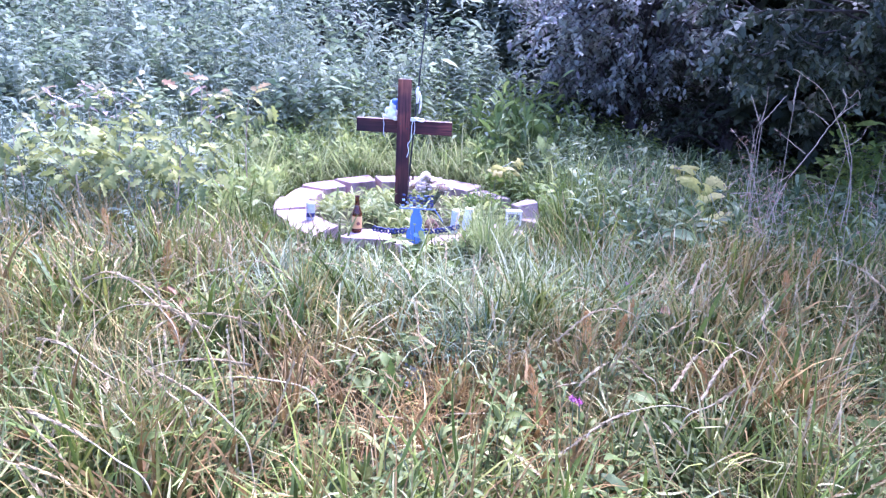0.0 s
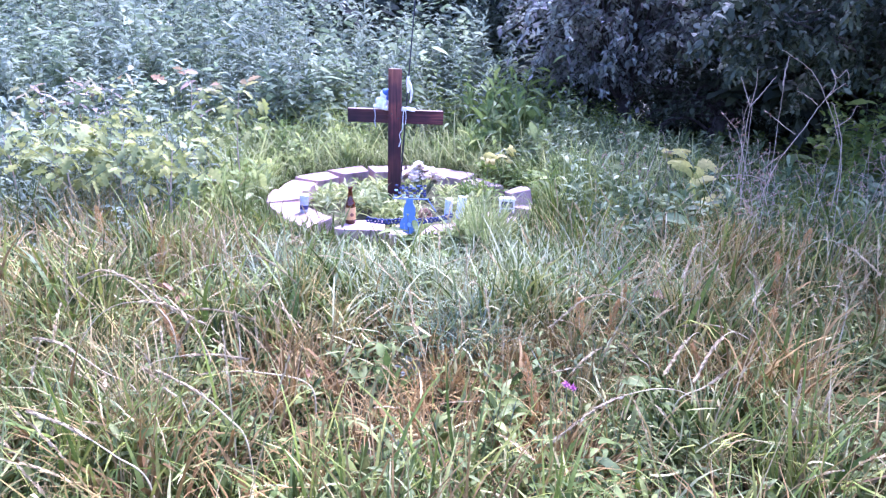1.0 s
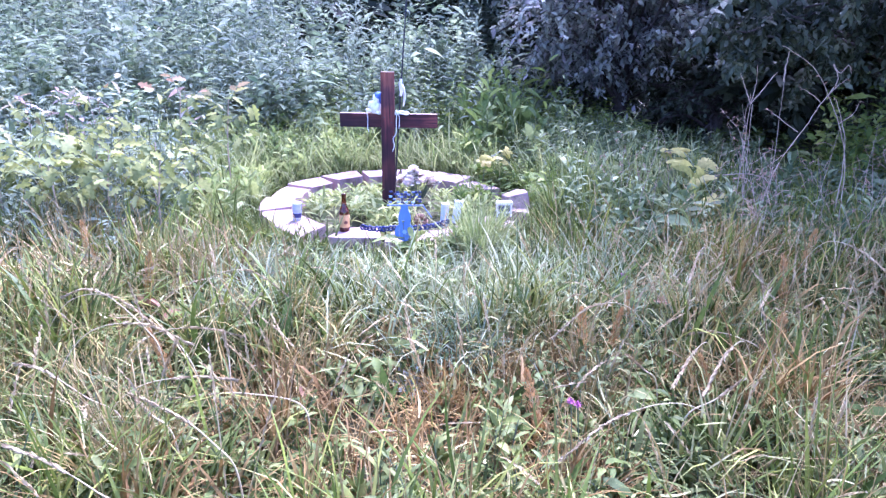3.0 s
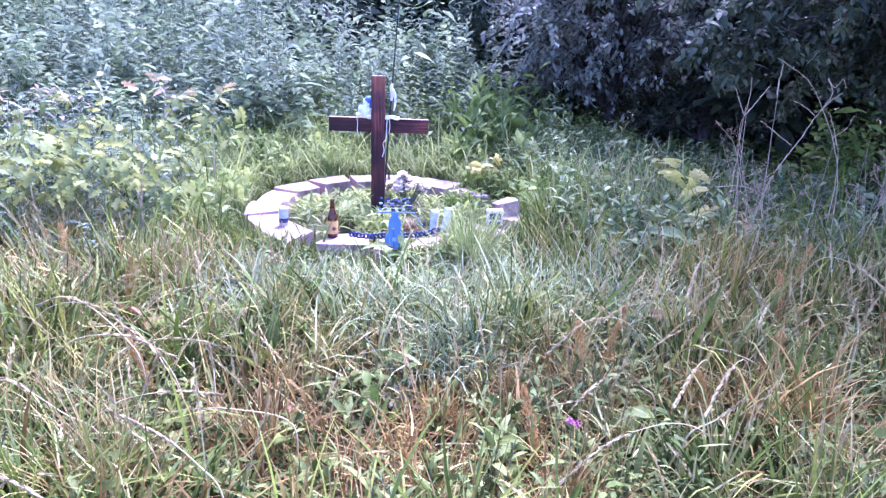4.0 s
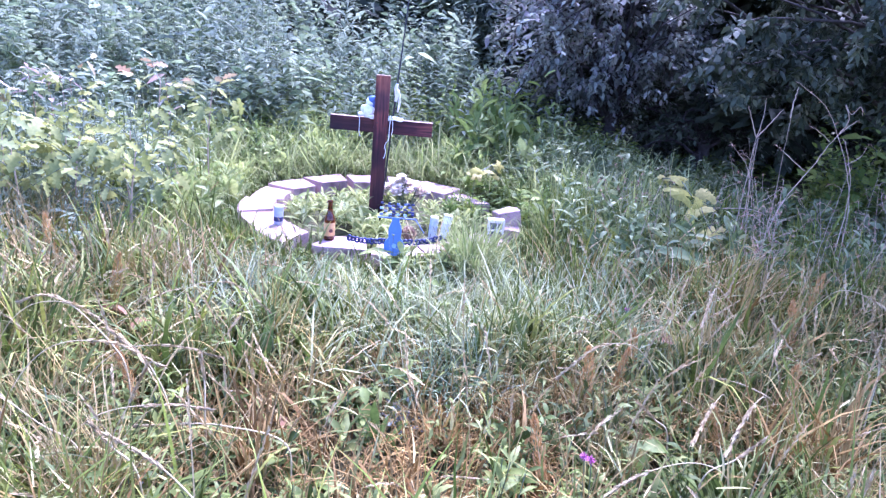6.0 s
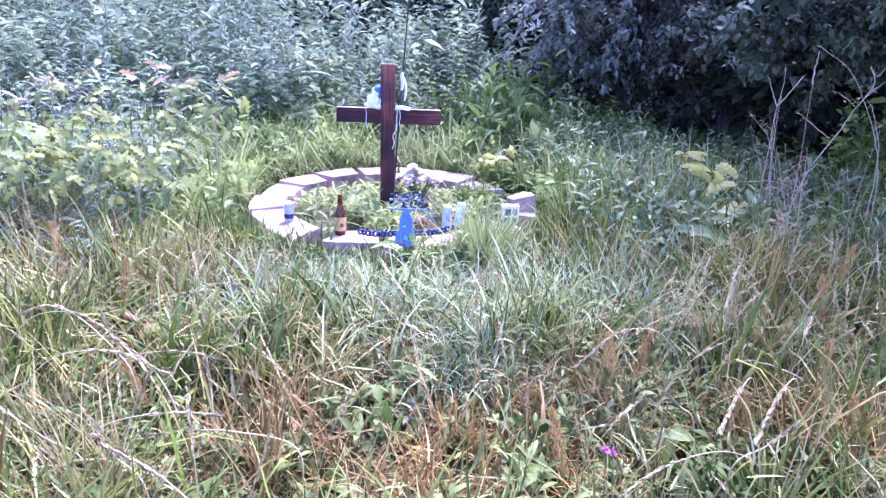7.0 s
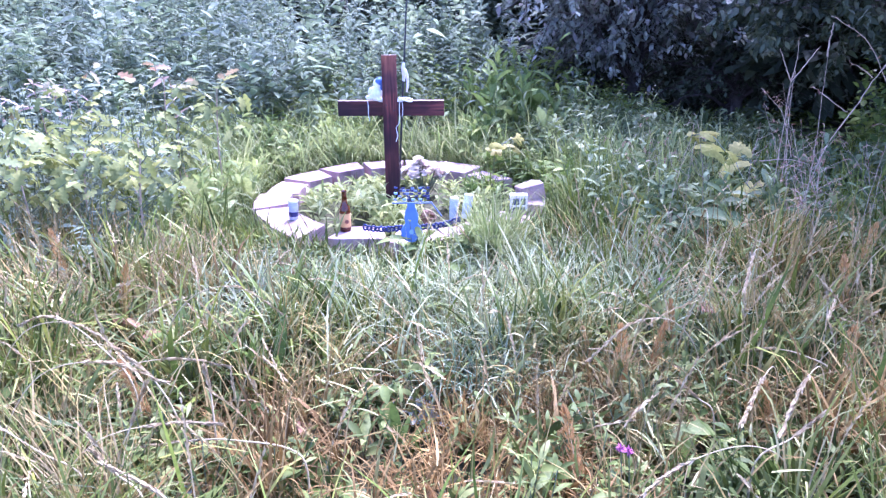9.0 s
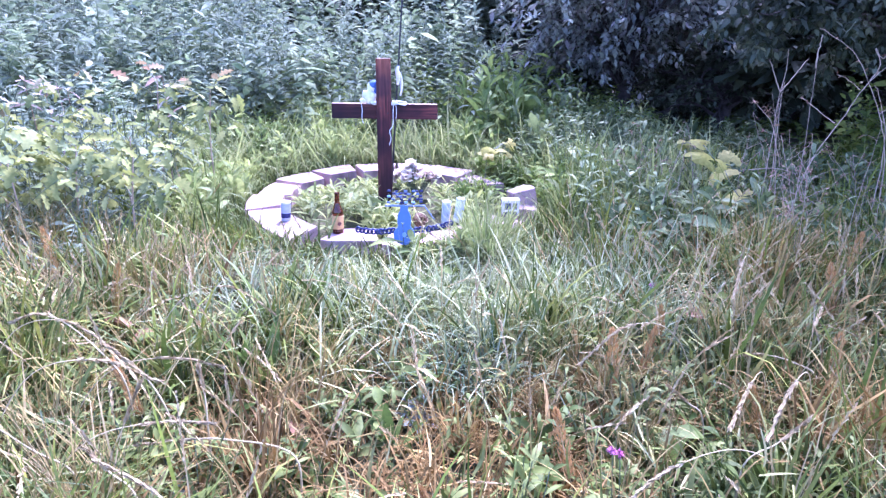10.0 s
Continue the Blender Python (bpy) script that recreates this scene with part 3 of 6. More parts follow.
def build_lantern():
    x, y = 0.765, -0.27
    t = thing("white_lantern", x, y, float(ground_z(x, y)) + 0.103, "small white four-legged ornament standing on the stone ring", "lantern")
    part("top_plate", box_bm(0.105, 0.065, 0.022, (0, 0, 0.088), 0.006), WHITE, t)
    part("core", box_bm(0.082, 0.036, 0.074, (0, 0.004, 0.039), 0.004), NAVY, t, "dark inner body")
    for sx in (-1, 1):
        for sy in (-1, 1):
            part("leg", box_bm(0.011, 0.011, 0.080, (sx * 0.044, sy * 0.025, 0.040), 0.003), WHITE, t)
    part("leg", box_bm(0.009, 0.009, 0.079, (0.006, -0.025, 0.0395), 0.002), WHITE, t)
    part("cross_rail", box_bm(0.078, 0.008, 0.012, (0, -0.025, 0.030), 0.002), WHITE, t)


build_lantern()


WICKER = plain("brown_wicker", (0.20, 0.115, 0.07), 0.8, 0.35, 60, bumps=0.4)


def build_twig_ball():
    """A loose ball of bent twigs."""
    r = 0.045
    x, y = 0.225, -0.36
    t = thing("twig_ball", x, y, float(ground_z(x, y)) + r + 0.05, "brown woven twig ball among weeds inside the ring", "ornament")
    th = np.linspace(0, 2 * np.pi, 25)
    for i in range(9):
        m = Euler((i * 0.7, i * 1.1, i * 0.43)).to_matrix()
        k = r * (1 - 0.012 * i)
        ring = np.array([tuple(m @ Vector((k * math.cos(a), k * math.sin(a), 0.004 * math.sin(3 * a)))) for a in th])
        under("hoop", tube_mesh("hoop", ring, np.full(25, 0.0036), WICKER, 6), t)
    p = curve_points([(0, 0, -r), (0.004, 0, -r - 0.03), (0.0, 0.002, -r - 0.06)], 6)
    under("stake", tube_mesh("stake", p, np.full(6, 0.003), WICKER, 6), t)


build_twig_ball()


def build_bouquet():
    x, y = 0.17, 0.40
    t = thing("silk_bouquet", x, y, float(ground_z(x, y)), "faded white and pink artificial flowers lying in the ring", "flowers")
    for i in range(46):
        a, r = random.uniform(0, 6.28), math.sqrt(random.random())
        cx, cy, cz = 0.17 * r * math.cos(a), 0.11 * r * math.sin(a), 0.14 + 0.11 * (1 - r) + random.uniform(-0.02, 0.03)
        n = 14
        th = np.linspace(0, 2 * np.pi * 2, n) + random.uniform(0, 6)
        el = np.where(np.arange(n) < 7, 0.15, 0.9) + rng.normal(0, 0.15, n)
        way = np.stack([np.cos(th) * np.cos(el), np.sin(th) * np.cos(el), np.sin(el)], -1)
        geo = leaf_geo(np.tile([cx, cy, cz], (n, 1)), way, rng.uniform(0.030, 0.046, n), rng.uniform(0.026, 0.038, n), [0.25, 0.8, 1.0, 0.5], 0.1, 0.25, 0.2)
        p = curve_points([(cx * 0.3, cy * 0.3, 0.0), (cx * 0.7, cy * 0.7, cz * 0.6), (cx, cy, cz)], 7)
        stem = under("flower_stem", tube_mesh("flower_stem", p, np.full(7, 0.002), STEM, 5), t)
        under("blossom", fast_mesh("blossom", *geo, PETAL), stem)


build_bouquet()

# ---- meadow grass ----


def scatter(n, x0, x1, y0, y1):
    return rng.uniform(x0, x1, n), rng.uniform(y0, y1, n)


def in_view(x, y, margin=0.5):
    """Keeps the wedge of the meadow in front of the path."""
    d = y + 4.3
    return (np.abs(x - 0.3) < 0.78 * d + margin) & (d > 0.75)


def patchy(x, y, phase, size):
    """A smooth uneven field from 0 to 1, with lumps of about that size in metres."""
    k = 3.1 / size
    v = np.sin(k * (x * 0.83 + y * 0.56) + phase) * np.cos(k * (y * 0.91 - x * 0.37) + phase * 1.7)
    v = v + 0.6 * np.sin(k * 1.9 * (x * 0.31 + y * 0.95) + phase * 2.3) * np.cos(k * 1.7 * (x * 0.97 - y * 0.2) - phase)
    v = v + 0.4 * np.sin(k * 3.7 * (x * 0.7 - y * 0.72) + phase * 0.6) * np.cos(k * 3.3 * (y * 0.8 + x * 0.6) + phase * 3.1)
    return np.clip(0.5 + 0.38 * v, 0, 1)


def lush(x, y):
    """Where grass stands thick; the rest is low weeds and thatch."""
    v = patchy(x, y, 0.8, 0.55)
    for cx, cy, r in ((0.68, -2.28, 0.2), (-0.18, -2.3, 0.22), (0.78, -2.5, 0.14), (0.24, -2.25, 0.12), (-0.85, -1.95, 0.15), (0.2, -2.5, 0.3), (0.66, -2.3, 0.2), (-0.45, -2.35, 0.16)):
        v = v - 0.6 * np.exp(-((x - cx) ** 2 + (y - cy) ** 2) / r ** 2)
    return np.clip(v, 0, 1)


def tall(x, y):
    """Height of the sward, low round the ring, higher away from it."""
    g = ring_gap(x, y)
    h = 0.095 + 0.125 * np.clip(g / 1.3, 0, 1) - 0.03 * (y < -1.9) - 0.065 * np.exp(-((x - 0.02) ** 2 / 0.10 + (y + 1.0) ** 2 / 0.04)) - 0.07 * np.exp(-((x - 0.2) ** 2 / 0.35 + (y + 1.45) ** 2 / 0.10))
    h = h + 0.13 * np.exp(-((x - 0.60) ** 2 + (y + 0.75) ** 2) / 0.02) + 0.18 * np.exp(-((x - 0.75) ** 2 + (y - 0.45) ** 2) / 0.10)
    h = h + 0.10 * np.exp(-((x + 1.2) ** 2 + (y + 1.6) ** 2) / 0.5)
    n = 0.34 + 0.8 * lush(x, y) + 0.55 * patchy(x, y, 3.3, 0.2)
    return h * n


def clumped(n, x0, x1, y0, y1, spread=0.05, per=14):
    """Blades in tufts: tuft centres, then blades round them."""
    m = n // per
    cx, cy = scatter(m, x0, x1, y0, y1)
    x = np.repeat(cx, per) + rng.normal(0, spread, m * per)
    y = np.repeat(cy, per) + rng.normal(0, spread, m * per)
    out = np.arctan2(y - np.repeat(cy, per), x - np.repeat(cx, per))
    return x, y, out


def green_grass():
    geos = []
    for n, y0, y1, wide, seg in ((20000, -3.7, -2.0, 0.0140, 5), (27000, -2.0, -0.6, 0.0130, 5), (28000, -0.6, 1.3, 0.0080, 4)):
        x, y, out = clumped(n, -3.6, 4.4, y0, y1)
        g = ring_gap(x, y)
        inner = (g < 0.015) & (rng.random(len(x)) > np.where((x > 0.5) & (y > -0.1), 0.8, 0.02))
        k = in_view(x, y) & ~inner & ~((g > -0.24) & (g < 0.02)) & ((x < 1.2) | (y < -1.0) | (rng.random(len(x)) < 0.35)) & ((y > -0.9) | (rng.random(len(x)) < np.clip((lush(x, y) - 0.38) * 3.2, 0.06, 1)))
        x, y, out = x[k], y[k], out[k]
        m = len(x)
        h = tall(x, y) * rng.lognormal(0, 0.32, m)
        pos = np.stack([x, y, ground_z(x, y) - 0.01], -1)
        geos.append(blade_geo(pos, out + rng.normal(0, 1.0, m), h * 1.12, wide * rng.lognormal(0, 0.4, m) * np.where(y < -2.5, 0.8, 1.05), np.abs(rng.normal(0.25, 0.4, m)), np.abs(rng.normal(1.1, 0.9, m)), seg))
    stuff("meadow_grass", join_geo(*geos), GRASS, "long unmown green meadow grass, uneven and tufted", "grass")
    # broad yellow-green blades in tufts
    x, y, out = clumped(27000, -3.4, 4.2, -3.7, 0.6, 0.035, 26)
    k = in_view(x, y) & (ring_gap(x, y) > 0.03) & (rng.random(len(x)) < np.clip((lush(x, y) - 0.45) * 4, 0.05, 1))
    x, y, out = x[k], y[k], out[k]
    m = len(x)
    h = tall(x, y) * rng.lognormal(0.05, 0.35, m)
    pos = np.stack([x, y, ground_z(x, y) - 0.01], -1)
    stuff("coarse_grass", blade_geo(pos, out + rng.normal(0, 0.5, m), h * 1.3, 0.0140 * rng.lognormal(0, 0.35, m) * np.where(y < -2.4, 0.75, 1.0), np.abs(rng.normal(0.3, 0.35, m)), np.abs(rng.normal(1.2, 0.8, m)), 6),
          COARSE, "tufts of broad yellow-green grass blades", "grass")
    # bleached fine grass in front of the ring, tall grass over its front right
    x, y, out = clumped(12000, -0.9, 1.6, -2.1, -1.05, 0.04, 40)
    k = (ring_gap(x, y) > 0.06) & (np.exp(-((x - 0.35) ** 2 / 0.7 + (y + 1.42) ** 2 / 0.12)) > rng.random(len(x)))
    x, y, out = x[k], y[k], out[k]
    m = len(x)
    pos = np.stack([x, y, ground_z(x, y) - 0.01], -1)
    stuff("bleached_grass", blade_geo(pos, out + rng.normal(0, 0.7, m), (0.055 + 0.16 * np.clip(ring_gap(x, y) - 0.1, 0, 1)) * rng.lognormal(0.1, 0.3, m) * 1.6, 0.0068 * rng.lognormal(0, 0.4, m), np.abs(rng.normal(0.4, 0.45, m)), np.abs(rng.normal(1.3, 0.9, m)), 6),
          PALEGRASS, "bleached pale green grass tufts in front of stones", "grass")
    x, y, out = clumped(1300, 0.50, 0.66, -1.02, -0.70, 0.04, 10)
    x2, y2, out2 = clumped(2000, 1.02, 1.4, -0.7, 0.9, 0.05, 10)
    x, y, out = np.concatenate([x, x2]), np.concatenate([y, y2]), np.concatenate([out, out2])
    k = (ring_gap(x, y) > 0.02) & (np.abs(np.arctan2(y - RING[1], x - RING[0]) + 0.18) > 0.16)
    x, y, out = x[k], y[k], out[k]
    a, r = np.concatenate([rng.uniform(1.9, 5.0, 1500), rng.uniform(4.9, 5.75, 700)]), R_OUT + 0.02 + np.abs(rng.normal(0, 0.06, 2200))
    pos = np.stack([RING[0] + r * np.cos(a), RING[1] + r * np.sin(a), 0 * a], -1)
    pos[:, 2] = ground_z(pos[:, 0], pos[:, 1]) - 0.01
    stuff("stone_edge_grass", blade_geo(pos, a + rng.normal(0, 1.2, 2200), (0.145 - 0.03 * (np.abs(a - 4.6) < 0.25)) * rng.lognormal(0, 0.35, 2200), 0.0075 * rng.lognormal(0, 0.3, 2200), np.abs(rng.normal(0.2, 0.2, 2200)), np.abs(rng.normal(0.8, 0.5, 2200)), 5),
          GRASS, "grass growing up against the outer faces of stones", "grass")
    m = len(x)
    pos = np.stack([x, y, ground_z(x, y) - 0.01], -1)
    stuff("ring_side_grass", blade_geo(pos, out + rng.normal(0, 0.7, m), 0.27 * rng.lognormal(0, 0.3, m), 0.0075 * rng.lognormal(0, 0.3, m), np.abs(rng.normal(0.15, 0.2, m)), np.abs(rng.normal(0.9, 0.5, m)), 6),
          GRASS_FAR, "tall light green grass growing against the stones", "grass")
    x, y, out = clumped(1100, 1.0, 2.1, -0.3, 0.9, 0.035, 34)
    k = ring_gap(x, y) > 0.08
    x, y, out = x[k], y[k], out[k]
    m = len(x)
    pos = np.stack([x, y, ground_z(x, y) - 0.01], -1)
    stuff("side_tufts", blade_geo(pos, out + rng.normal(0, 0.5, m), 0.36 * rng.lognormal(0, 0.3, m), 0.014 * rng.lognormal(0, 0.3, m), np.abs(rng.normal(0.12, 0.2, m)), np.abs(rng.normal(0.9, 0.5, m)), 6),
          GRASS_FAR, "tufts of light green broad grass beside the stone ring", "grass")
    # upright grass in the shade edge
    x, y, out = clumped(4200, 0.95, 3.2, -1.4, 0.55, 0.04, 26)
    k = in_view(x, y) & (ring_gap(x, y) > 0.2) & (np.abs(x - 1.98 - 0.42 * (y + 0.2)) > 0.22)
    x, y, out = x[k], y[k], out[k]
    m = len(x)
    pos = np.stack([x, y, ground_z(x, y) - 0.01], -1)
    stuff("shade_grass", blade_geo(pos, out + rng.normal(0, 0.6, m), (0.40 - 0.04 * x) * rng.lognormal(0, 0.28, m), 0.0085 * rng.lognormal(0, 0.35, m), np.abs(rng.normal(0.12, 0.16, m)), np.abs(rng.normal(0.7, 0.5, m)), 5),
          COARSE, "upright green grass tufts at the edge of shade", "grass")
    # brighter grass behind the ring
    x, y, out = clumped(17000, -2.6, 1.35, 0.7, 2.6, 0.06)
    g = ring_gap(x, y)
    k = in_view(x, y) & (g > 0.03)
    x, y, out = x[k], y[k], out[k]
    m = len(x)
    h = (0.24 + 0.1 * np.clip(y - 1.2, 0, 1.2)) * rng.lognormal(0, 0.35, m)
    pos = np.stack([x, y, ground_z(x, y) - 0.01], -1)
    stuff("bright_grass", blade_geo(pos, out + rng.normal(0, 0.8, m), h * 1.35, 0.009 * rng.lognormal(0, 0.35, m), np.abs(rng.normal(0.3, 0.3, m)), np.abs(rng.normal(1.6, 0.7, m)), 5),
          GRASS_FAR, "light green arching grass behind the stone ring", "grass")


green_grass()


def outer_meadow():
    x, y, out = clumped(56000, -6.8, 6.8, -8, 5.5, 0.14, 10)
    x2, y2, out2 = clumped(18000, -16, 16, -16, 14, 0.25, 10)
    far = (np.abs(x2) > 6.7) | (y2 < -7.9) | (y2 > 5.4)
    x, y, out = np.concatenate([x, x2[far]]), np.concatenate([y, y2[far]]), np.concatenate([out, out2[far]])
    k = (~in_view(x, y, 0.35)) | (np.abs(x) > 6)
    x, y, out = x[k], y[k], out[k]
    m = len(x)
    pos = np.stack([x, y, ground_z(x, y) - 0.01], -1)
    near = np.where(np.hypot(x, y) > 9, 1.7, np.clip(1.4 - 0.1 * np.hypot(x, y + 4), 0.6, 1.2))
    stuff("outer_meadow", blade_geo(pos, out + rng.normal(0, 0.7, m), 0.30 * rng.lognormal(0, 0.3, m) * (0.6 + 0.7 * lush(x, y)), 0.034 * near * rng.lognormal(0, 0.3, m), np.abs(rng.normal(0.3, 0.3, m)), np.abs(rng.normal(1.2, 0.6, m)), 3),
          GRASS, "unmown meadow grass around the clearing", "grass")


outer_meadow()


def dry_weight(x, y):
    """Where the meadow has gone to straw."""
    w = 0.24 + 0.6 * np.exp(-((x + 0.9) ** 2 / 0.5 + (y + 2.6) ** 2 / 0.8))
    w = w + 0.6 * np.exp(-((x - 1.9) ** 2 / 0.8 + (y + 1.6) ** 2 / 1.3))
    w = w + 0.5 * np.exp(-((x + 1.4) ** 2 / 0.5 + (y + 1.3) ** 2 / 0.3))
    w = w + 0.6 * np.exp(-((x - 0.75) ** 2 + (y + 2.2) ** 2) / 0.25)
    return w * (y < -0.75)


def straw():
    x, y, out = clumped(19000, -3.2, 4.0, -3.7, 0.6, 0.06, 10)
    k = in_view(x, y) & (ring_gap(x, y) > 0.03) & (rng.random(len(x)) < dry_weight(x, y) * np.clip((patchy(x, y, 2.9, 0.5) - 0.3) * 3.2, 0.12, 1))
    x, y, out = x[k], y[k], out[k]
    m = len(x)
    h = tall(x, y) * rng.lognormal(0, 0.3, m) * 1.25
    pos = np.stack([x, y, ground_z(x, y) - 0.005], -1)
    g1 = blade_geo(pos, out + rng.normal(0, 0.9, m), h, 0.0068 * rng.lognormal(0, 0.4, m), np.abs(rng.normal(0.2, 0.22, m)), np.abs(rng.normal(0.6, 0.6, m)), 5)
    x, y, out = clumped(16000, -2.6, 3.6, -3.6, -0.9, 0.04, 60)
    k = in_view(x, y) & (ring_gap(x, y) > 0.1) & (rng.random(len(x)) < np.clip(dry_weight(x, y) * 1.6, 0, 1) * np.clip((patchy(x, y, 2.9, 0.5) - 0.3) * 3.2, 0.1, 1))
    x, y, out = x[k], y[k], out[k]
    m = len(x)
    pos = np.stack([x, y, ground_z(x, y) - 0.005], -1)
    g3 = blade_geo(pos, out + rng.normal(0, 0.6, m), tall(x, y) * rng.lognormal(0.15, 0.3, m) * 1.3, 0.0052 * rng.lognormal(0, 0.35, m), np.abs(rng.normal(0.2, 0.22, m)), np.abs(rng.normal(0.8, 0.7, m)), 6)
    x, y = scatter(3600, -3.2, 4.0, -3.7, -0.7)
    k = in_view(x, y) & (ring_gap(x, y) > 0.05)
    x, y = x[k], y[k]
    m = len(x)
    pos = np.stack([x, y, ground_z(x, y) + rng.uniform(0.005, 0.08, m)], -1)
    g2 = blade_geo(pos, rng.uniform(0, 6.28, m), rng.uniform(0.08, 0.3, m), rng.uniform(0.003, 0.007, m), rng.normal(1.45, 0.2, m), rng.normal(0.1, 0.25, m), 4)
    x, y, out = clumped(11000, -2.2, 2.6, -3.5, -1.3, 0.08, 100)
    k = in_view(x, y) & (ring_gap(x, y) > 0.1) & (rng.random(len(x)) < np.clip((0.75 - lush(x, y)) * 2.5, 0.2, 1))
    x, y = x[k], y[k]
    m = len(x)
    pos = np.stack([x, y, ground_z(x, y) + rng.uniform(0.0, 0.07, m)], -1)
    g4 = blade_geo(pos, rng.uniform(0, 6.28, m), rng.uniform(0.08, 0.24, m), rng.uniform(0.004, 0.009, m), rng.normal(1.05, 0.4, m), rng.normal(0.2, 0.4, m), 4)
    # dead broad blades standing in tufts
    x, y, out = clumped(9000, -2.4, 3.0, -3.5, -0.9, 0.035, 30)
    k = in_view(x, y) & (ring_gap(x, y) > 0.15) & (rng.random(len(x)) < np.clip((patchy(x, y, 5.3, 0.45) - 0.55) * 5, 0.0, 1))
    x, y, out = x[k], y[k], out[k]
    m = len(x)
    pos = np.stack([x, y, ground_z(x, y) - 0.005], -1)
    g5 = blade_geo(pos, out + rng.normal(0, 0.6, m), tall(x, y) * rng.lognormal(0.2, 0.3, m) * 1.25, 0.010 * rng.lognormal(0, 0.35, m), np.abs(rng.normal(0.3, 0.3, m)), np.abs(rng.normal(1.2, 0.8, m)), 5)
    stuff("dead_tufts", g5, BROWN, "tufts of dead orange-brown grass blades standing in the meadow", "dry grass")
    stuff("brown_thatch", g4, BROWN, "patches of brown rotting straw low in the meadow", "dry grass")
    stuff("straw_thatch", join_geo(g1, g2, g3), STRAW, "dead straw blades matted through the meadow", "dry grass")


straw()


def seed_stems(n, label, box, h0, h1, weight):
    """Culms with slender seed heads."""
    x, y = scatter(n, *box)
    k = in_view(x, y, 0.2) & (ring_gap(x, y) > 0.12) & (rng.random(n) < weight(x, y)) & (np.hypot(x - 0.3, y + 4.25) > 1.15)
    x, y = x[k], y[k]
    m = len(x)
    pos = np.stack([x, y, ground_z(x, y) - 0.01], -1)
    length = rng.uniform(h0, h1, m) * (0.7 + 0.3 * np.clip(ring_gap(x, y), 0, 1))
    yaw = rng.uniform(0, 6.28, m)
    lean, curl = np.abs(rng.normal(0.22, 0.3, m)), np.abs(rng.normal(0.6, 0.5, m))
    state = rng.bit_generator.state
    stems = blade_geo(pos, yaw, length, rng.uniform(0.003, 0.0055, m), lean, curl, 9)
    rng.bit_generator.state = state
    sp = stems[0].reshape(m, 9, 2, 3).mean(2)
    # spikelets along the last quarter of each culm
    per = 30
    f = np.linspace(0.70, 1.0, per)[None] * 8 + rng.normal(0, 0.03, (m, per))
    i = np.clip(f.astype(int), 0, 7)
    fr = np.clip(f - i, 0, 1)[..., None]
    r = np.arange(m)[:, None]
    base = sp[r, i] * (1 - fr) + sp[r, i + 1] * fr
    axis = unit(sp[r, i + 1] - sp[r, i])
    a = rng.uniform(0, 6.28, (m, per))
    offs = np.stack([np.cos(a), np.sin(a), 0 * a], -1)
    way = unit(axis * 1.0 + offs * rng.uniform(0.15, 0.4, (m, 1, 1)))
    prof = np.sin(np.linspace(0.5, 3.0, per))[None] * rng.uniform(0.75, 1.3, (m, 1))
    spk = flat_leaf_geo(base.reshape(-1, 3), way.reshape(-1, 3), (0.017 * prof + 0.004).ravel(), np.full(m * per, 0.0055), (0.3, 1.0, 0.1), 0.05, 0.6)
    stuff("seed_stalks", stems, STRAW, label, "grass stalks")
    stuff("seed_heads", spk, SEED, "pale buff grass seed heads on thin stalks", "seed heads")


seed_stems(2300, "thin dry grass stalks bent over the meadow", (-3.0, 3.8, -3.4, 0.4), 0.32, 0.62, lambda x, y: np.clip(dry_weight(x, y) - 0.1, 0.1, 1) * np.clip((patchy(x, y, 4.4, 0.7) - 0.15) * 2.2, 0.15, 1))

seed_stems(320, "golden upright grass stalks gone to seed", (-2.3, -0.75, -2.1, -1.15), 0.30, 0.46, lambda x, y: np.clip((patchy(x, y, 1.4, 0.6) - 0.2) * 2, 0.1, 0.8))
seed_stems(380, "reddish tan grass stalks gone to seed", (1.0, 2.9, -2.2, -0.8), 0.30, 0.52, lambda x, y: np.clip((patchy(x, y, 3.6, 0.6) - 0.2) * 2, 0.1, 0.8))


BLEACH = leaf_mat("bleached_blade", [(0.109, 0.15, 0.034), (0.228, 0.266, 0.074), (0.381, 0.373, 0.148), (0.554, 0.513, 0.248), (0.349, 0.277, 0.099), (0.152, 0.197, 0.045), (0.228, 0.266, 0.09)], 0.1, 0.6, low=0.7)
GOLD = leaf_mat("golden_blade", [(0.363, 0.26, 0.078), (0.464, 0.372, 0.156), (0.302, 0.26, 0.074), (0.423, 0.298, 0.11)], 0.2, 0.6)
BLUEGRASS = leaf_mat("blue_green_blade", [(0.10, 0.17, 0.09), (0.17, 0.26, 0.14), (0.24, 0.33, 0.20), (0.33, 0.38, 0.25)], 0.25, 0.5)


def tangle():
    """Bent and fallen blades caught in the sward at all angles."""
    x, y, out = clumped(17000, -3.0, 3.6, -3.6, -0.85, 0.07, 12)
    k = in_view(x, y) & (ring_gap(x, y) > 0.08) & (rng.random(len(x)) < (0.3 + 0.65 * patchy(x, y, 6.2, 0.35)) * np.where(y < -2.1, 0.5, 1.0))
    x, y = x[k], y[k]
    m = len(x)
    pos = np.stack([x, y, ground_z(x, y) + tall(x, y) * rng.uniform(0.05, 0.95, m)], -1)
    stuff("fallen_blades", blade_geo(pos, rng.uniform(0, 6.28, m), rng.uniform(0.04, 0.16, m), 0.0082 * rng.lognormal(0, 0.35, m), rng.normal(0.95, 0.5, m), rng.normal(0.4, 0.8, m), 5),
          BLEACH, "bleached bent grass blades tangled through the meadow", "dry grass")


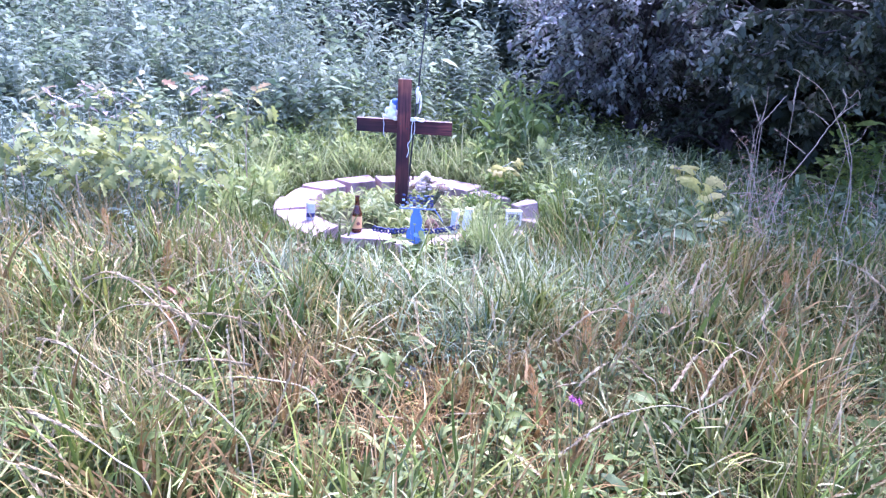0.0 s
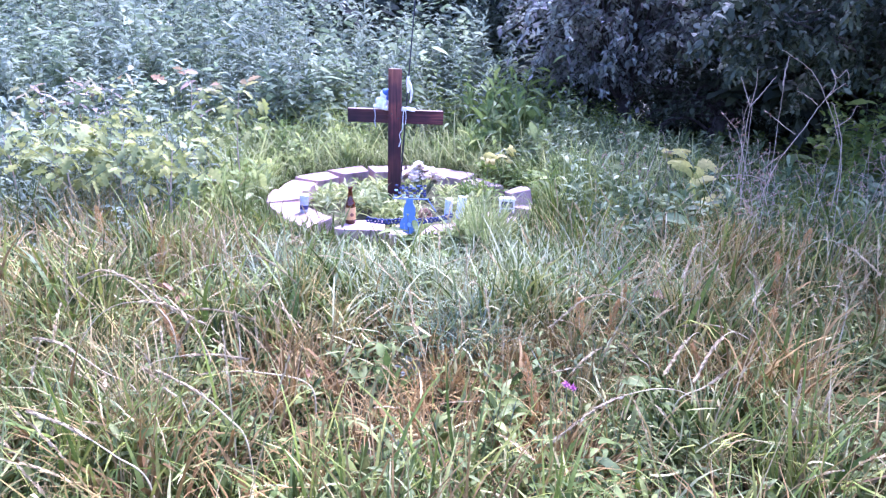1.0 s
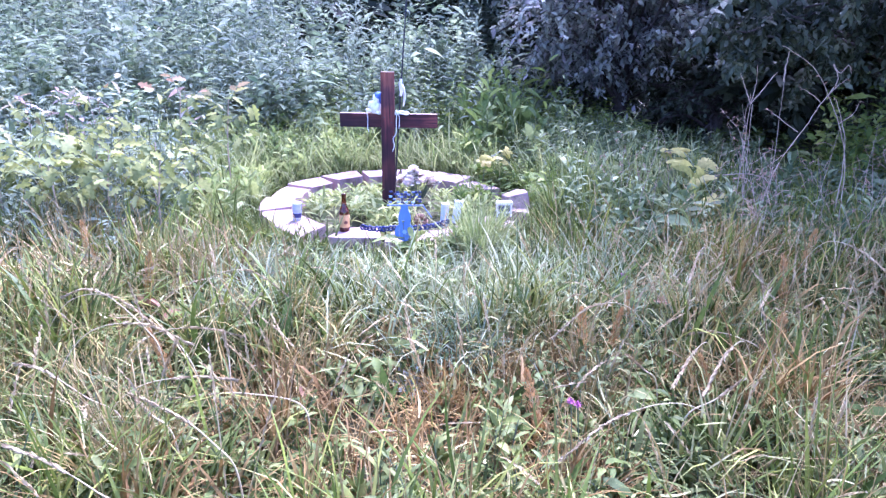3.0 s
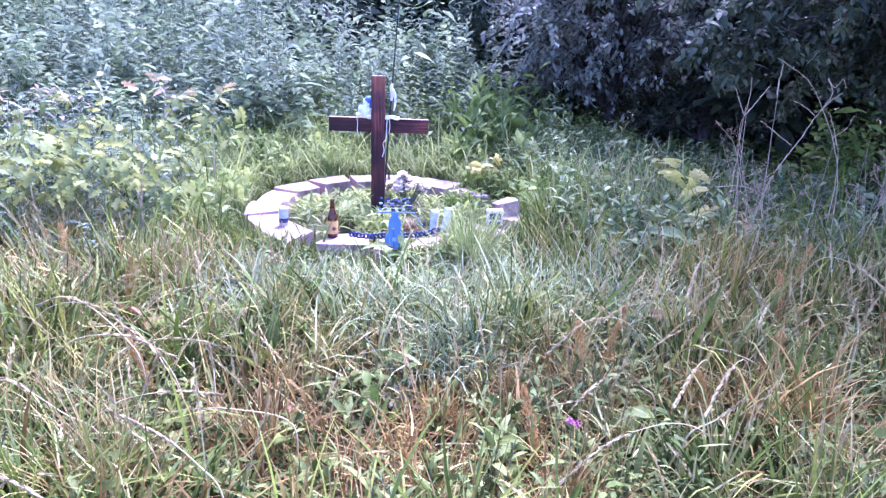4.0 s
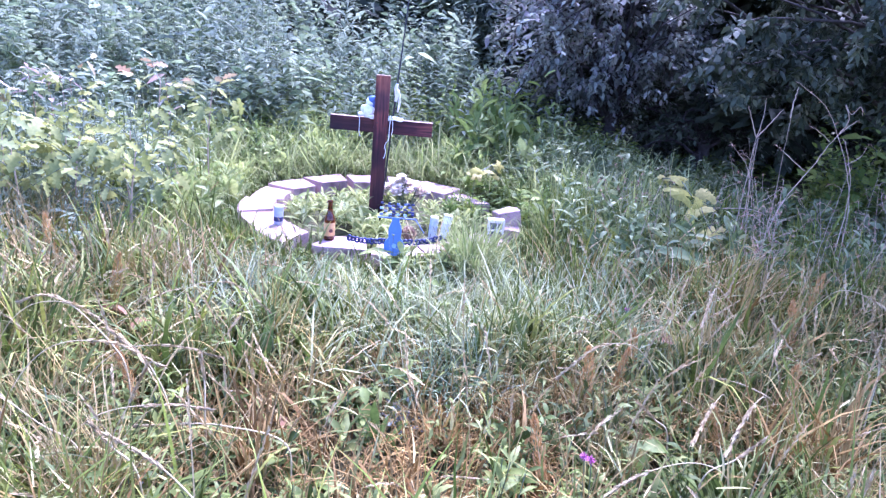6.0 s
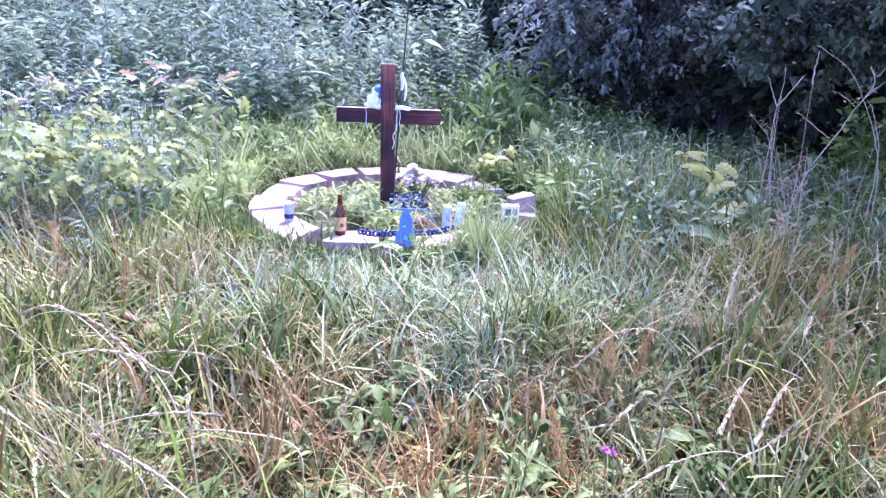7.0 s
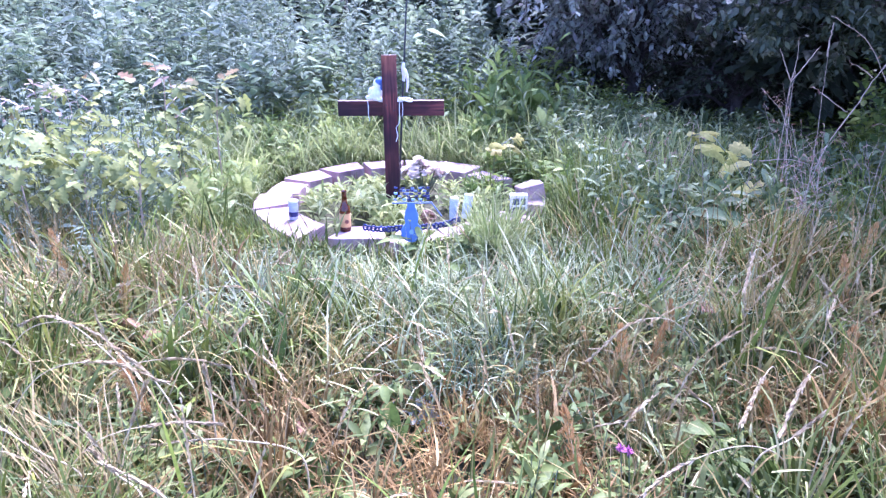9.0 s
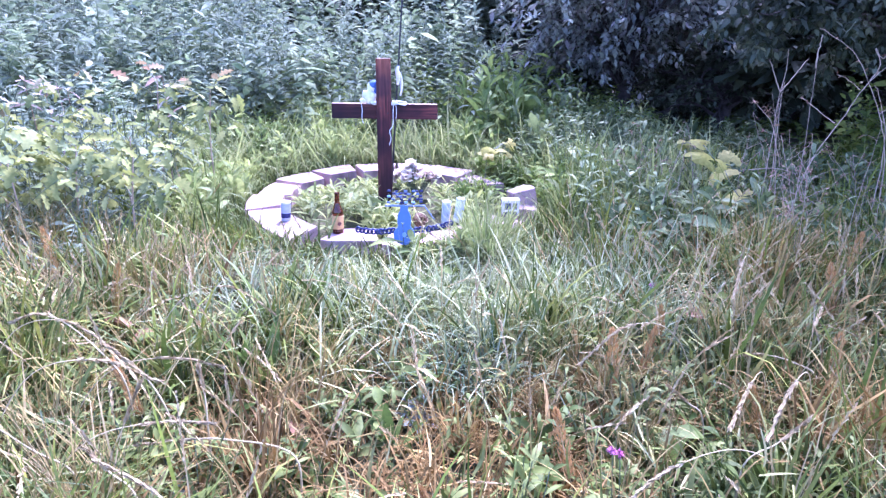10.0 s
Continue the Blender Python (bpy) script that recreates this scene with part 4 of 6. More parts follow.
def dry_curls(name, spots, per, material, label, length=0.17, width=0.0042):
    """Rounded tufts of long blades that curl over and back."""
    geos = []
    for cx, cy, r in spots:
        x, y = cx + rng.normal(0, r, per), cy + rng.normal(0, r, per)
        out = np.arctan2(y - cy, x - cx)
        pos = np.stack([x, y, ground_z(x, y) - 0.005 + rng.uniform(0, 0.05, per)], -1)
        geos.append(blade_geo(pos, out + rng.normal(0, 0.8, per), length * rng.lognormal(0.1, 0.35, per), width * rng.lognormal(0, 0.35, per), np.abs(rng.normal(0.3, 0.35, per)), rng.normal(1.9, 0.9, per), 8))
    stuff(name, join_geo(*geos), material, label, "grass" if material in (BLUEGRASS, GRASS, GRASS_FAR) else "dry grass")


tangle()
dry_curls("curled_straw", ((0.71, -2.06, 0.11), (0.82, -1.98, 0.10), (0.60, -1.95, 0.08), (0.92, -2.15, 0.09), (1.9, -1.45, 0.13), (-0.72, -1.95, 0.1), (-0.75, -2.6, 0.1)), 200, GOLD, "curled golden dry grass blades in loose heaps")
dry_curls("brown_mat", ((0.05, -2.5, 0.12), (0.3, -2.6, 0.13), (0.6, -2.35, 0.1), (0.1, -2.75, 0.12), (-0.2, -2.35, 0.07)), 170, BROWN, "matted brown dead grass lying in a gap", 0.11, 0.0052)
dry_curls("pale_mat", ((0.1, -1.5, 0.12), (0.3, -1.55, 0.13), (0.5, -1.5, 0.12), (0.2, -1.75, 0.12), (0.4, -1.8, 0.12), (-0.1, -1.65, 0.1), (0.05, -1.3, 0.12), (0.35, -1.3, 0.12), (0.65, -1.4, 0.13), (-0.35, -1.3, 0.12)), 170, BLEACH, "bleached fine grass bent over in front of stones", 0.16, 0.0042)
dry_curls("olive_tufts", ((-0.9, -2.5, 0.08), (-1.02, -2.38, 0.08), (-0.97, -2.7, 0.08), (-0.85, -2.72, 0.07), (-1.12, -2.2, 0.08), (-1.2, -2.55, 0.09), (0.52, -1.85, 0.06), (-0.42, -2.0, 0.06)), 130, GRASS, "tall olive-green grass bending over in tufts", 0.25, 0.0070)
dry_curls("light_tufts", ((-1.1, 0.3, 0.07), (-1.2, 0.6, 0.08), (-1.0, 0.95, 0.08), (-1.3, 1.0, 0.09), (-1.12, 0.0, 0.07), (-1.1, -0.3, 0.07), (-0.8, 1.15, 0.08), (-0.45, 1.3, 0.09), (-0.1, 1.35, 0.09), (0.3, 1.35, 0.09), (-1.25, -0.55, 0.07)), 90, GRASS_FAR, "light green arching grass tufts round the stone ring", 0.30, 0.0095)
dry_curls("upright_tufts", ((0.41, -2.04, 0.05), (0.36, -2.0, 0.05), (0.47, -2.08, 0.05), (1.05, -1.75, 0.07), (1.15, -1.6, 0.08), (0.98, -1.6, 0.07), (1.3, -1.9, 0.08), (-0.55, -1.65, 0.06), (-0.65, -1.5, 0.07)), 110, BLUEGRASS, "fine blue-green grass standing in tufts", 0.19, 0.0052)


# ---- broad-leaved plants ----
LANCE = [0.10, 0.75, 1.0, 0.75, 0.03]
OVAL = [0.15, 0.8, 1.0, 0.85, 0.04]


def leaf_mesh(name, length, width, profile, material, droop=0.25, fold=0.25):
    geo = leaf_geo(np.zeros((1, 3)), np.array([[1.0, 0, 0]]), np.array([length]), np.array([width]), profile, droop, fold, 0.0)
    return fast_mesh(name, *geo, material)


def lobed_mesh(name, size, material, lobes=3, depth=0.2):
    """A lobed leaf in the xy plane, base at the origin, dished."""
    n = 40
    th = np.linspace(-2.75, 2.75, n)
    r = size * (0.55 + 0.45 * np.cos(th / 2) ** 0.6) * (1 - depth * 0.5 + depth * 0.5 * np.cos(th * lobes)) * (1 + 0.10 * np.sin(th * 2.3 + size * 90))
    jag = 1 + 0.06 * np.sin(th * 17) + 0.04 * np.sin(th * 29 + 1)
    rim = np.stack([size * 0.28 + r * jag * np.cos(th) * 0.75, r * jag * np.sin(th) * 0.75, 0.10 * r - 0.35 * r ** 2 / size], -1)
    mid = np.stack([size * 0.28 + (rim[:, 0] - size * 0.28) * 0.45, rim[:, 1] * 0.45, 0.02 * r], -1)
    v = np.concatenate([rim, mid, [[size * 0.28, 0, 0], [0, 0, 0]]])
    q = [(i, i + 1, n + i + 1, n + i) for i in range(n - 1)]
    me = bpy.data.meshes.new(name)
    faces = [list(f) for f in q] + [[n + i, n + i + 1, 2 * n] for i in range(n - 1)]
    me.from_pydata(v.tolist(), [], faces)
    for f in me.polygons:
        f.use_smooth = True
    me.materials.append(material)
    return me


def pinnate_mesh(name, length, material, lobes=4):
    """An oak-like leaf: deep rounded lobes along a midrib."""
    k = lobes * 4 + 3
    s = np.linspace(0, 1, k)
    env = np.sin(np.pi * np.clip(s * 0.92 + 0.05, 0, 1)) ** 0.7
    prof = env * (0.72 + 0.28 * np.sin(s * lobes * 2 * np.pi - 1.2 + 0.6 * np.sin(s * 5 + length * 70)))
    geo = leaf_geo(np.zeros((1, 3)), np.array([[1.0, 0, 0]]), np.array([length]), np.array([length * 0.62]), prof, 0.25, 0.2, 0.0)
    return fast_mesh(name, *geo, material)


DOCK_LEAVES = [leaf_mesh("leaf", l, w, LANCE, BROAD, d, 0.3) for l, w, d in ((0.22, 0.036, 0.35), (0.17, 0.030, 0.2), (0.25, 0.040, 0.5), (0.14, 0.034, 0.3))]

PALE_LEAVES = [leaf_mesh("leaf", l, w, LANCE, BROADPALE, d, 0.3) for l, w, d in ((0.22, 0.05, 0.3), (0.17, 0.04, 0.2), (0.26, 0.058, 0.45))]
WIDE_LEAVES = [leaf_mesh("leaf", l, w, [0.08, 0.55, 0.95, 1.0, 0.85, 0.5, 0.03], BROAD, d, 0.2) for l, w, d in ((0.16, 0.07, 0.35), (0.13, 0.06, 0.2), (0.19, 0.085, 0.45))]


def rosette(x, y, count, size, label, group="broad-leaved weeds", steep=55, name="dock_plant", meshes=None):
    t = thing(name, x, y, float(ground_z(x, y)), label, "weed", group, rz=random.uniform(0, 360))
    for i in range(count):
        s = size * random.uniform(0.7, 1.2)
        m = pose(0, 0, 0.0, 0, 0, i * 137.5) @ pose(0.01, 0, 0.01, 0, -random.uniform(steep - 25, steep + 25), random.uniform(-15, 15))
        under("leaf", random.choice(meshes or DOCK_LEAVES), t, m @ Matrix.Diagonal((s, s, s, 1)))
    return t


for x, y, c, s in ((-0.22, -1.50, 20, 1.15), (-0.28, -1.54, 14, 1.05), (-0.28, -2.08, 18, 1.0), (-0.36, -2.02, 14, 0.95), (-0.12, -1.9, 9, 1.0), (0.35, -1.75, 8, 0.8), (-0.75, -1.5, 8, 0.9), (1.1, -1.5, 9, 1.0), (1.45, -2.1, 10, 1.0),
                   (0.15, -2.35, 8, 0.8), (1.2, -2.6, 9, 0.9), (-0.3, -2.7, 8, 0.8), (-1.3, -1.9, 9, 1.0), (0.65, -2.9, 7, 0.8), (1.0, -0.75, 8, 1.0), (1.9, -1.0, 9, 1.1)):
    rosette(x, y, c, s, "green broad-leaved weed clump among meadow grass", steep=72)
for x, y, c, s in ((1.35, -2.45, 9, 0.9), (1.25, -2.15, 7, 0.8), (-0.75, -2.2, 8, 0.8), (-0.95, -2.0, 7, 0.75), (-0.15, -2.85, 7, 0.7), (0.55, -2.55, 6, 0.6), (1.6, -1.75, 9, 0.9), (0.28, -1.02, 6, 0.6), (-0.05, -1.05, 6, 0.6), (0.95, -1.9, 7, 0.7), (-0.42, -2.3, 8, 0.85), (-0.3, -2.42, 7, 0.8), (-0.5, -2.62, 8, 0.8), (-0.05, -2.5, 6, 0.7), (0.95, -2.45, 7, 0.8), (1.1, -2.3, 8, 0.85), (1.5, -2.0, 8, 0.9), (-0.55, -1.85, 7, 0.8), (0.85, -2.75, 7, 0.7), (-1.05, -2.3, 8, 0.85)):
    rosette(x, y, c, s, "low weed rosette with broad green leaves", steep=40, name="plantain", meshes=WIDE_LEAVES)
for x, y, c, s in ((0.70, 1.62, 18, 1.55), (0.62, 1.36, 16, 1.35), (0.52, 1.9, 18, 1.6), (0.85, 2.0, 18, 1.75), (0.95, 1.5, 14, 1.4), (0.8, 1.3, 14, 1.3), (1.05, 1.8, 14, 1.5), (-0.9, 1.4, 9, 1.2), (-1.15, 1.15, 10, 1.3), (1.25, 1.0, 9, 1.1), (1.6, 0.6, 9, 1.2), (0.05, 1.9, 9, 1.2), (-0.35, 2.1, 9, 1.3)):
    rosette(x, y, c, s, "tall pale green dock plant with upright leaves", steep=70, meshes=PALE_LEAVES)


for x, y, c, s in ((0.40, -0.98, 9, 0.75), (0.47, -0.93, 7, 0.6)):
    rosette(x, y, c, s, "pale yellow-green broad weed against the front stones", steep=50, name="plantain", meshes=PALE_LEAVES)


for x, y, c, s in ((-0.03, -0.13, 9, 0.62), (0.09, -0.16, 8, 0.55), (-0.13, -0.06, 8, 0.6)):
    rosette(x, y, c, s, "pale green weed growing at the foot of a wooden cross", steep=62, name="plantain", meshes=PALE_LEAVES)
for x, y, c, s in ((1.9, 0.46, 7, 1.5), (2.14, 0.3, 6, 1.7), (2.33, 0.43, 6, 1.6), (1.75, 0.15, 6, 1.3), (2.5, -0.2, 6, 1.4), (2.75, 0.0, 6, 1.5), (2.0, -0.45, 6, 1.35), (2.2, -0.65, 6, 1.3)):
    rosette(x, y, c, s, "large dark broad-leaved weed at the edge of shade", steep=58, name="burdock", meshes=WIDE_LEAVES)


def ring_weeds():
    """Low pale weeds that fill the ring."""
    n = 165
    a, r = rng.uniform(0, 6.28, n), np.sqrt(rng.random(n)) * 0.64
    x, y = RING[0] + r * np.cos(a), RING[1] + r * np.sin(a)
    k = ((np.hypot(x, y) > 0.07) & (np.hypot(x - 0.17, (y - 0.44) * 1.2) > 0.2) & ~((np.abs(x - 0.18) < 0.16) & (y > 0.0) & (y < 0.45)) & (np.hypot(x - 0.33, y + 0.19) > 0.07) & (np.hypot(x - 0.42, y + 0.1) > 0.07) & ~((x > 0.27) & (x < 0.56) & (y > -0.5) & (y < -0.05)))
    x, y = x[k], y[k]
    m, per = len(x), 9
    h = rng.uniform(0.05, 0.20, m) * np.where(y > 0.25, 0.3, np.where(y > 0.0, 0.7, 1.0))
    s = np.linspace(0.15, 1, per)
    base = np.stack([x[:, None] + 0 * s, y[:, None] + 0 * s, ground_z(x, y)[:, None] + h[:, None] * s], -1)
    th = np.arange(per)[None] * 2.4 + rng.uniform(0, 6, (m, 1))
    el = rng.uniform(0.3, 1.15, (m, per))
    way = np.stack([np.cos(th) * np.cos(el), np.sin(th) * np.cos(el), np.sin(el)], -1)
    g = leaf_geo(base.reshape(-1, 3), way.reshape(-1, 3), rng.uniform(0.07, 0.17, m * per), rng.uniform(0.010, 0.027, m * per), LANCE, 0.3, 0.3, 0.4)
    stems = strip_geo(base, np.tile([0.0015, 0.0, 0], (m, per, 1)))
    stuff("ring_weeds", join_geo(g, stems), RINGWEED, "low pale green weeds growing inside the stone ring", "weeds")


ring_weeds()


def forbs(name, n, box, height, leaf, per, material, label, keep=None, wide=0.22, lean=0.12, elev=(0.1, 0.8), profile=OVAL, clump=0):
    """Upright leafy stems; height is a function of place."""
    x, y = scatter(n, *box)
    if clump:
        x = np.repeat(x[:n // clump], clump) + rng.normal(0, 0.11, n // clump * clump)
        y = np.repeat(y[:n // clump], clump) + rng.normal(0, 0.11, n // clump * clump)
    if keep is not None:
        k = keep(x, y)
        x, y = x[k], y[k]
    m = len(x)
    h = height(x, y) * rng.lognormal(0, 0.18, m)
    s = np.linspace(0.12, 1, per)
    a = rng.uniform(0, 6.28, m)
    ln = np.abs(rng.normal(0, lean, m))
    bx = x[:, None] + (np.cos(a) * ln * h)[:, None] * s[None] ** 1.5
    by = y[:, None] + (np.sin(a) * ln * h)[:, None] * s[None] ** 1.5
    base = np.stack([bx, by, ground_z(x, y)[:, None] + h[:, None] * s], -1)
    th = np.arange(per)[None] * 2.4 + rng.uniform(0, 6, (m, 1)) + rng.normal(0, 0.3, (m, per))
    el = np.clip(rng.uniform(*elev, (m, 1)) + rng.normal(0, 0.22, (m, per)), -0.5, 1.4)
    way = np.stack([np.cos(th) * np.cos(el), np.sin(th) * np.cos(el), np.sin(el)], -1)
    size = leaf * rng.lognormal(0, 0.22, (m, per)) * rng.lognormal(0, 0.2, (m, 1)) * (1.1 - 0.5 * s[None] ** 3)
    if profile is OVAL:
        g = flat_leaf_geo(base.reshape(-1, 3), way.reshape(-1, 3), size.ravel(), (size * wide).ravel(), droop=0.4, roll=0.45)
    else:
        g = leaf_geo(base.reshape(-1, 3), way.reshape(-1, 3), size.ravel(), (size * wide).ravel(), profile, 0.35, 0.3, 0.4)
    low = base[:, :1].copy()
    low[:, 0, 2] = ground_z(x, y) - 0.02
    sp = np.concatenate([low, base[:, ::4]], 1)
    st = strip_geo(sp, np.tile([0.0016, 0.0008, 0], (m, sp.shape[1], 1)))
    stuff("weed_stems", st, STEM, "thin green weed stems", "weed stems")
    return stuff(name, g, material, label, "weeds")


def leafy_stalk(seed, height, leaf, material, count, label):
    """One tall weed: a bowed stem with lance leaves set round it, shorter towards the tip."""
    r = np.random.default_rng(seed)
    t = thing("tall_weed", 0, 0, 0, label, "weed", "tall weeds of the thicket")
    lean = r.normal(0, 0.09, 2)
    p = curve_points([(0, 0, -0.03), (lean[0] * 0.4, lean[1] * 0.4, height * 0.5), (lean[0], lean[1], height)], 14)
    under("stem", tube_mesh("stem", p, np.linspace(0.0045, 0.0015, 14), STEM, 5), t)
    u = np.linspace(0.18, 1.0, count)
    f = u * 12.99
    i = f.astype(int)
    base = p[i] * (1 - (f - i))[:, None] + p[i + 1] * (f - i)[:, None]
    th = np.arange(count) * 2.4 + r.normal(0, 0.25, count)
    el = 0.25 + 0.75 * u ** 3 + r.normal(0, 0.15, count)
    way = np.stack([np.cos(th) * np.cos(el), np.sin(th) * np.cos(el), np.sin(el)], -1)
    size = leaf * (1.05 - 0.55 * u ** 2) * r.lognormal(0, 0.12, count)
    under("foliage", fast_mesh("foliage", *leaf_geo(base, way, size, size * 0.24, LANCE, 0.45, 0.25, 0.25), material), t)
    return t


STALK_KINDS = ((11, 0.95, 0.16, FORB, 34), (12, 1.15, 0.14, FORB, 42), (13, 0.85, 0.18, FORB_BROAD, 28), (14, 1.25, 0.15, FORB_BROAD, 44), (15, 1.05, 0.12, FORB, 48))
for seed, height, leaf, material, count in STALK_KINDS:
    first = None
    for j in range(17):
        x = random.uniform(-4.6, 1.0)
        y = 1.75 + 0.1 * random.random() - 0.18 * max(0.0, -x - 1) + random.random() * 1.3
        z, k = float(ground_z(x, y)), random.uniform(0.8, 1.1)
        if first is None:
            first = leafy_stalk(seed, height, leaf, material, count, "tall grey-green weed with lance leaves round an upright stem" if material is FORB else "tall green weed with broad leaves round an upright stem")
            first.matrix_basis = pose(x, y, z)
        else:
            copy_thing(first, pose(x, y, z, 0, 0, random.uniform(0, 360)) @ Matrix.Diagonal((k, k, k, 1)))


def behind(x, y):
    return (np.hypot(x - 0.9, y - 1.8) > 0.5) & (ring_gap(x, y) > 0.7) & (y > 1.2 - 0.35 * np.clip(-x - 1, 0, 3)) & (np.abs(x) < 0.85 * (y + 4.3) + 0.6)


def thicket_height(x, y):
    lump = 0.5 + 0.5 * np.sin(x * 1.9 + 1.3 * np.sin(y * 1.4)) * np.cos(y * 1.6 - x * 0.7)
    return (0.5 + 0.44 * np.clip(y - 1.6 + 0.25 * np.clip(-x - 1, 0, 3), 0, 3.6)) * (0.74 + 0.5 * lump)


THICKET = (-6.5, 1.2, 1.4, 6.0)
forbs("tall_weed_thicket", 1250, THICKET, thicket_height, 0.135, 32, FORB, "dense blue-green thicket of tall leafy weeds", behind, 0.23, 0.2, (0.1, 0.9), clump=5)
forbs("broad_weed_thicket", 620, THICKET, thicket_height, 0.14, 24, FORB_BROAD, "tall broad-leaved green weeds in a thicket", behind, 0.40, 0.2, (0.0, 0.9), clump=4)
forbs("fine_weed_thicket", 260, THICKET, lambda x, y: thicket_height(x, y) * 1.08, 0.075, 60, FORB, "tall feathery weeds with many small leaves", behind, 0.22, 0.25, (0.2, 1.0), clump=5)
forbs("tall_dock", 46, (0.55, 1.25, 1.3, 2.3), lambda x, y: 0.38 + 0.13 * y, 0.24, 11, DOCKLEAF, "tall pale green weeds with long lance leaves", None, 0.2, 0.12, (0.5, 1.25), LANCE, 2)
forbs("mid_weeds", 900, (-1.4, 2.6, 1.1, 3.2), lambda x, y: (0.30 + 0.25 * np.clip(y - 1.2, 0, 2)) * np.clip(1.35 - 0.35 * x, 0.45, 1), 0.085, 16, WEED, "waist-high green weeds behind the stone ring", lambda x, y: (ring_gap(x, y) > 0.35) & (np.hypot(x - 0.8, y - 1.6) > 0.4), 0.26)
forbs("bank_weeds", 420, (1.15, 3.1, 0.0, 1.7), lambda x, y: 0.30 + 0.17 * np.clip(y, 0, 1.6) - 0.26 * np.clip(x - 1.4, 0, 1.0), 0.10, 15, SHADEWEED, "tall grey-green weeds at the edge of a tree's shade", lambda x, y: (ring_gap(x, y) > 0.3) & in_view(x, y), 0.20, 0.2, (0.2, 1.2), LANCE, 3)
forbs("side_weeds", 560, (1.0, 4.4, -1.3, 1.8), lambda x, y: 0.40 - 0.05 * (x - 1), 0.112, 14, SHADEWEED, "blue-green leafy weeds below a dark tree", lambda x, y: (ring_gap(x, y) > 0.22) & in_view(x, y) & ((x < 1.9) | (y < 0.5)), 0.22, 0.2, (0.2, 1.2), LANCE, 3)
# undergrowth in a dark leaf colour, which deepens the shade under the tree
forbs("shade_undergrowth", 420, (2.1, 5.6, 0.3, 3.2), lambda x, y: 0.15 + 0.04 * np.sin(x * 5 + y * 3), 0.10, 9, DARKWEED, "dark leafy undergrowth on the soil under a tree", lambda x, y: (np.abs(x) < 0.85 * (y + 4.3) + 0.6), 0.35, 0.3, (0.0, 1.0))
forbs("broad_side_weeds", 330, (1.3, 4.2, -1.2, 1.4), lambda x, y: 0.34 - 0.03 * x, 0.13, 9, SHADEWEED, "large-leaved weeds below a dark tree", lambda x, y: (ring_gap(x, y) > 0.35) & in_view(x, y) & ((x < 1.9) | (y < 0.4)), 0.36, 0.2, (0.3, 1.1), LANCE, 2)
forbs("edge_bush_weeds", 90, (3.45, 4.3, 0.0, 1.1), lambda x, y: 0.62 + 0 * x, 0.10, 16, WEED, "bushy green weeds at the foot of a tree", None, 0.34, 0.25, (0.0, 1.0), clump=3)
forbs("ring_side_weeds", 130, (0.66, 1.3, 0.0, 0.85), lambda x, y: 0.19 + 0.10 * np.clip(x - 0.6, 0, 1), 0.10, 13, WEED, "leafy green weeds growing over the ring of stones", lambda x, y: (np.abs(ring_gap(x, y) + 0.11) > 0.115) & (np.hypot(x - 0.8, y + 0.1) > 0.13), 0.3)
forbs("front_weeds", 85, (0.14, 0.62, -1.02, -0.80), lambda x, y: 0.15 + 0.04 * np.sin(x * 17), 0.10, 9, PALEWEED, "pale leafy weeds in front of the stone ring", lambda x, y: ring_gap(x, y) > 0.02, 0.26, 0.15, (0.3, 1.2), LANCE)
forbs("edge_lance_weeds", 60, (-1.45, -0.9, -0.35, 0.75), lambda x, y: 0.22 + 0 * x, 0.15, 8, PALEWEED, "upright lance-leaved weeds beside the stone ring", lambda x, y: ring_gap(x, y) > 0.03, 0.2, 0.12, (0.6, 1.3), LANCE, 2)
forbs("ring_corner_weeds", 26, (0.46, 0.70, 0.10, 0.50), lambda x, y: 0.14 + 0 * x, 0.08, 9, WEED, "leafy green weeds in the corner of the stone ring", lambda x, y: np.hypot(x - RING[0], y - RING[1]) < 0.67, 0.26, 0.15, (0.2, 1.1), LANCE)
forbs("lance_weeds", 260, (-2.3, -0.35, 0.75, 2.0), lambda x, y: 0.20 + 0.07 * y, 0.13, 9, PALEWEED, "pale green lance-leaved weeds behind the stone ring", lambda x, y: (ring_gap(x, y) > 0.08), 0.24, 0.1, (0.5, 1.2), LANCE)
forbs("lance_side_weeds", 120, (0.5, 1.6, 0.95, 2.2), lambda x, y: 0.26 + 0.05 * y, 0.15, 9, PALEWEED, "pale green lance-leaved weeds beside the thicket", lambda x, y: (ring_gap(x, y) > 0.12), 0.24, 0.1, (0.5, 1.2), LANCE)
forbs("left_weeds", 600, (-3.4, -1.25, -1.4, 0.6), lambda x, y: 0.32 + 0.24 * np.clip(y + 1.0, 0, 1), 0.075, 17, FORB, "grey-green bushy weeds beside the meadow", lambda x, y: (ring_gap(x, y) > 0.45) & in_view(x, y), 0.2, 0.3, (0.0, 1.2), LANCE, 3)


def gaps(x, y):
    return (ring_gap(x, y) > 0.12) & in_view(x, y) & (np.hypot(x - 0.25, y + 2.5) > 0.3) & (rng.random(len(x)) < np.clip((0.66 - lush(x, y)) * 3, 0.15, 1))


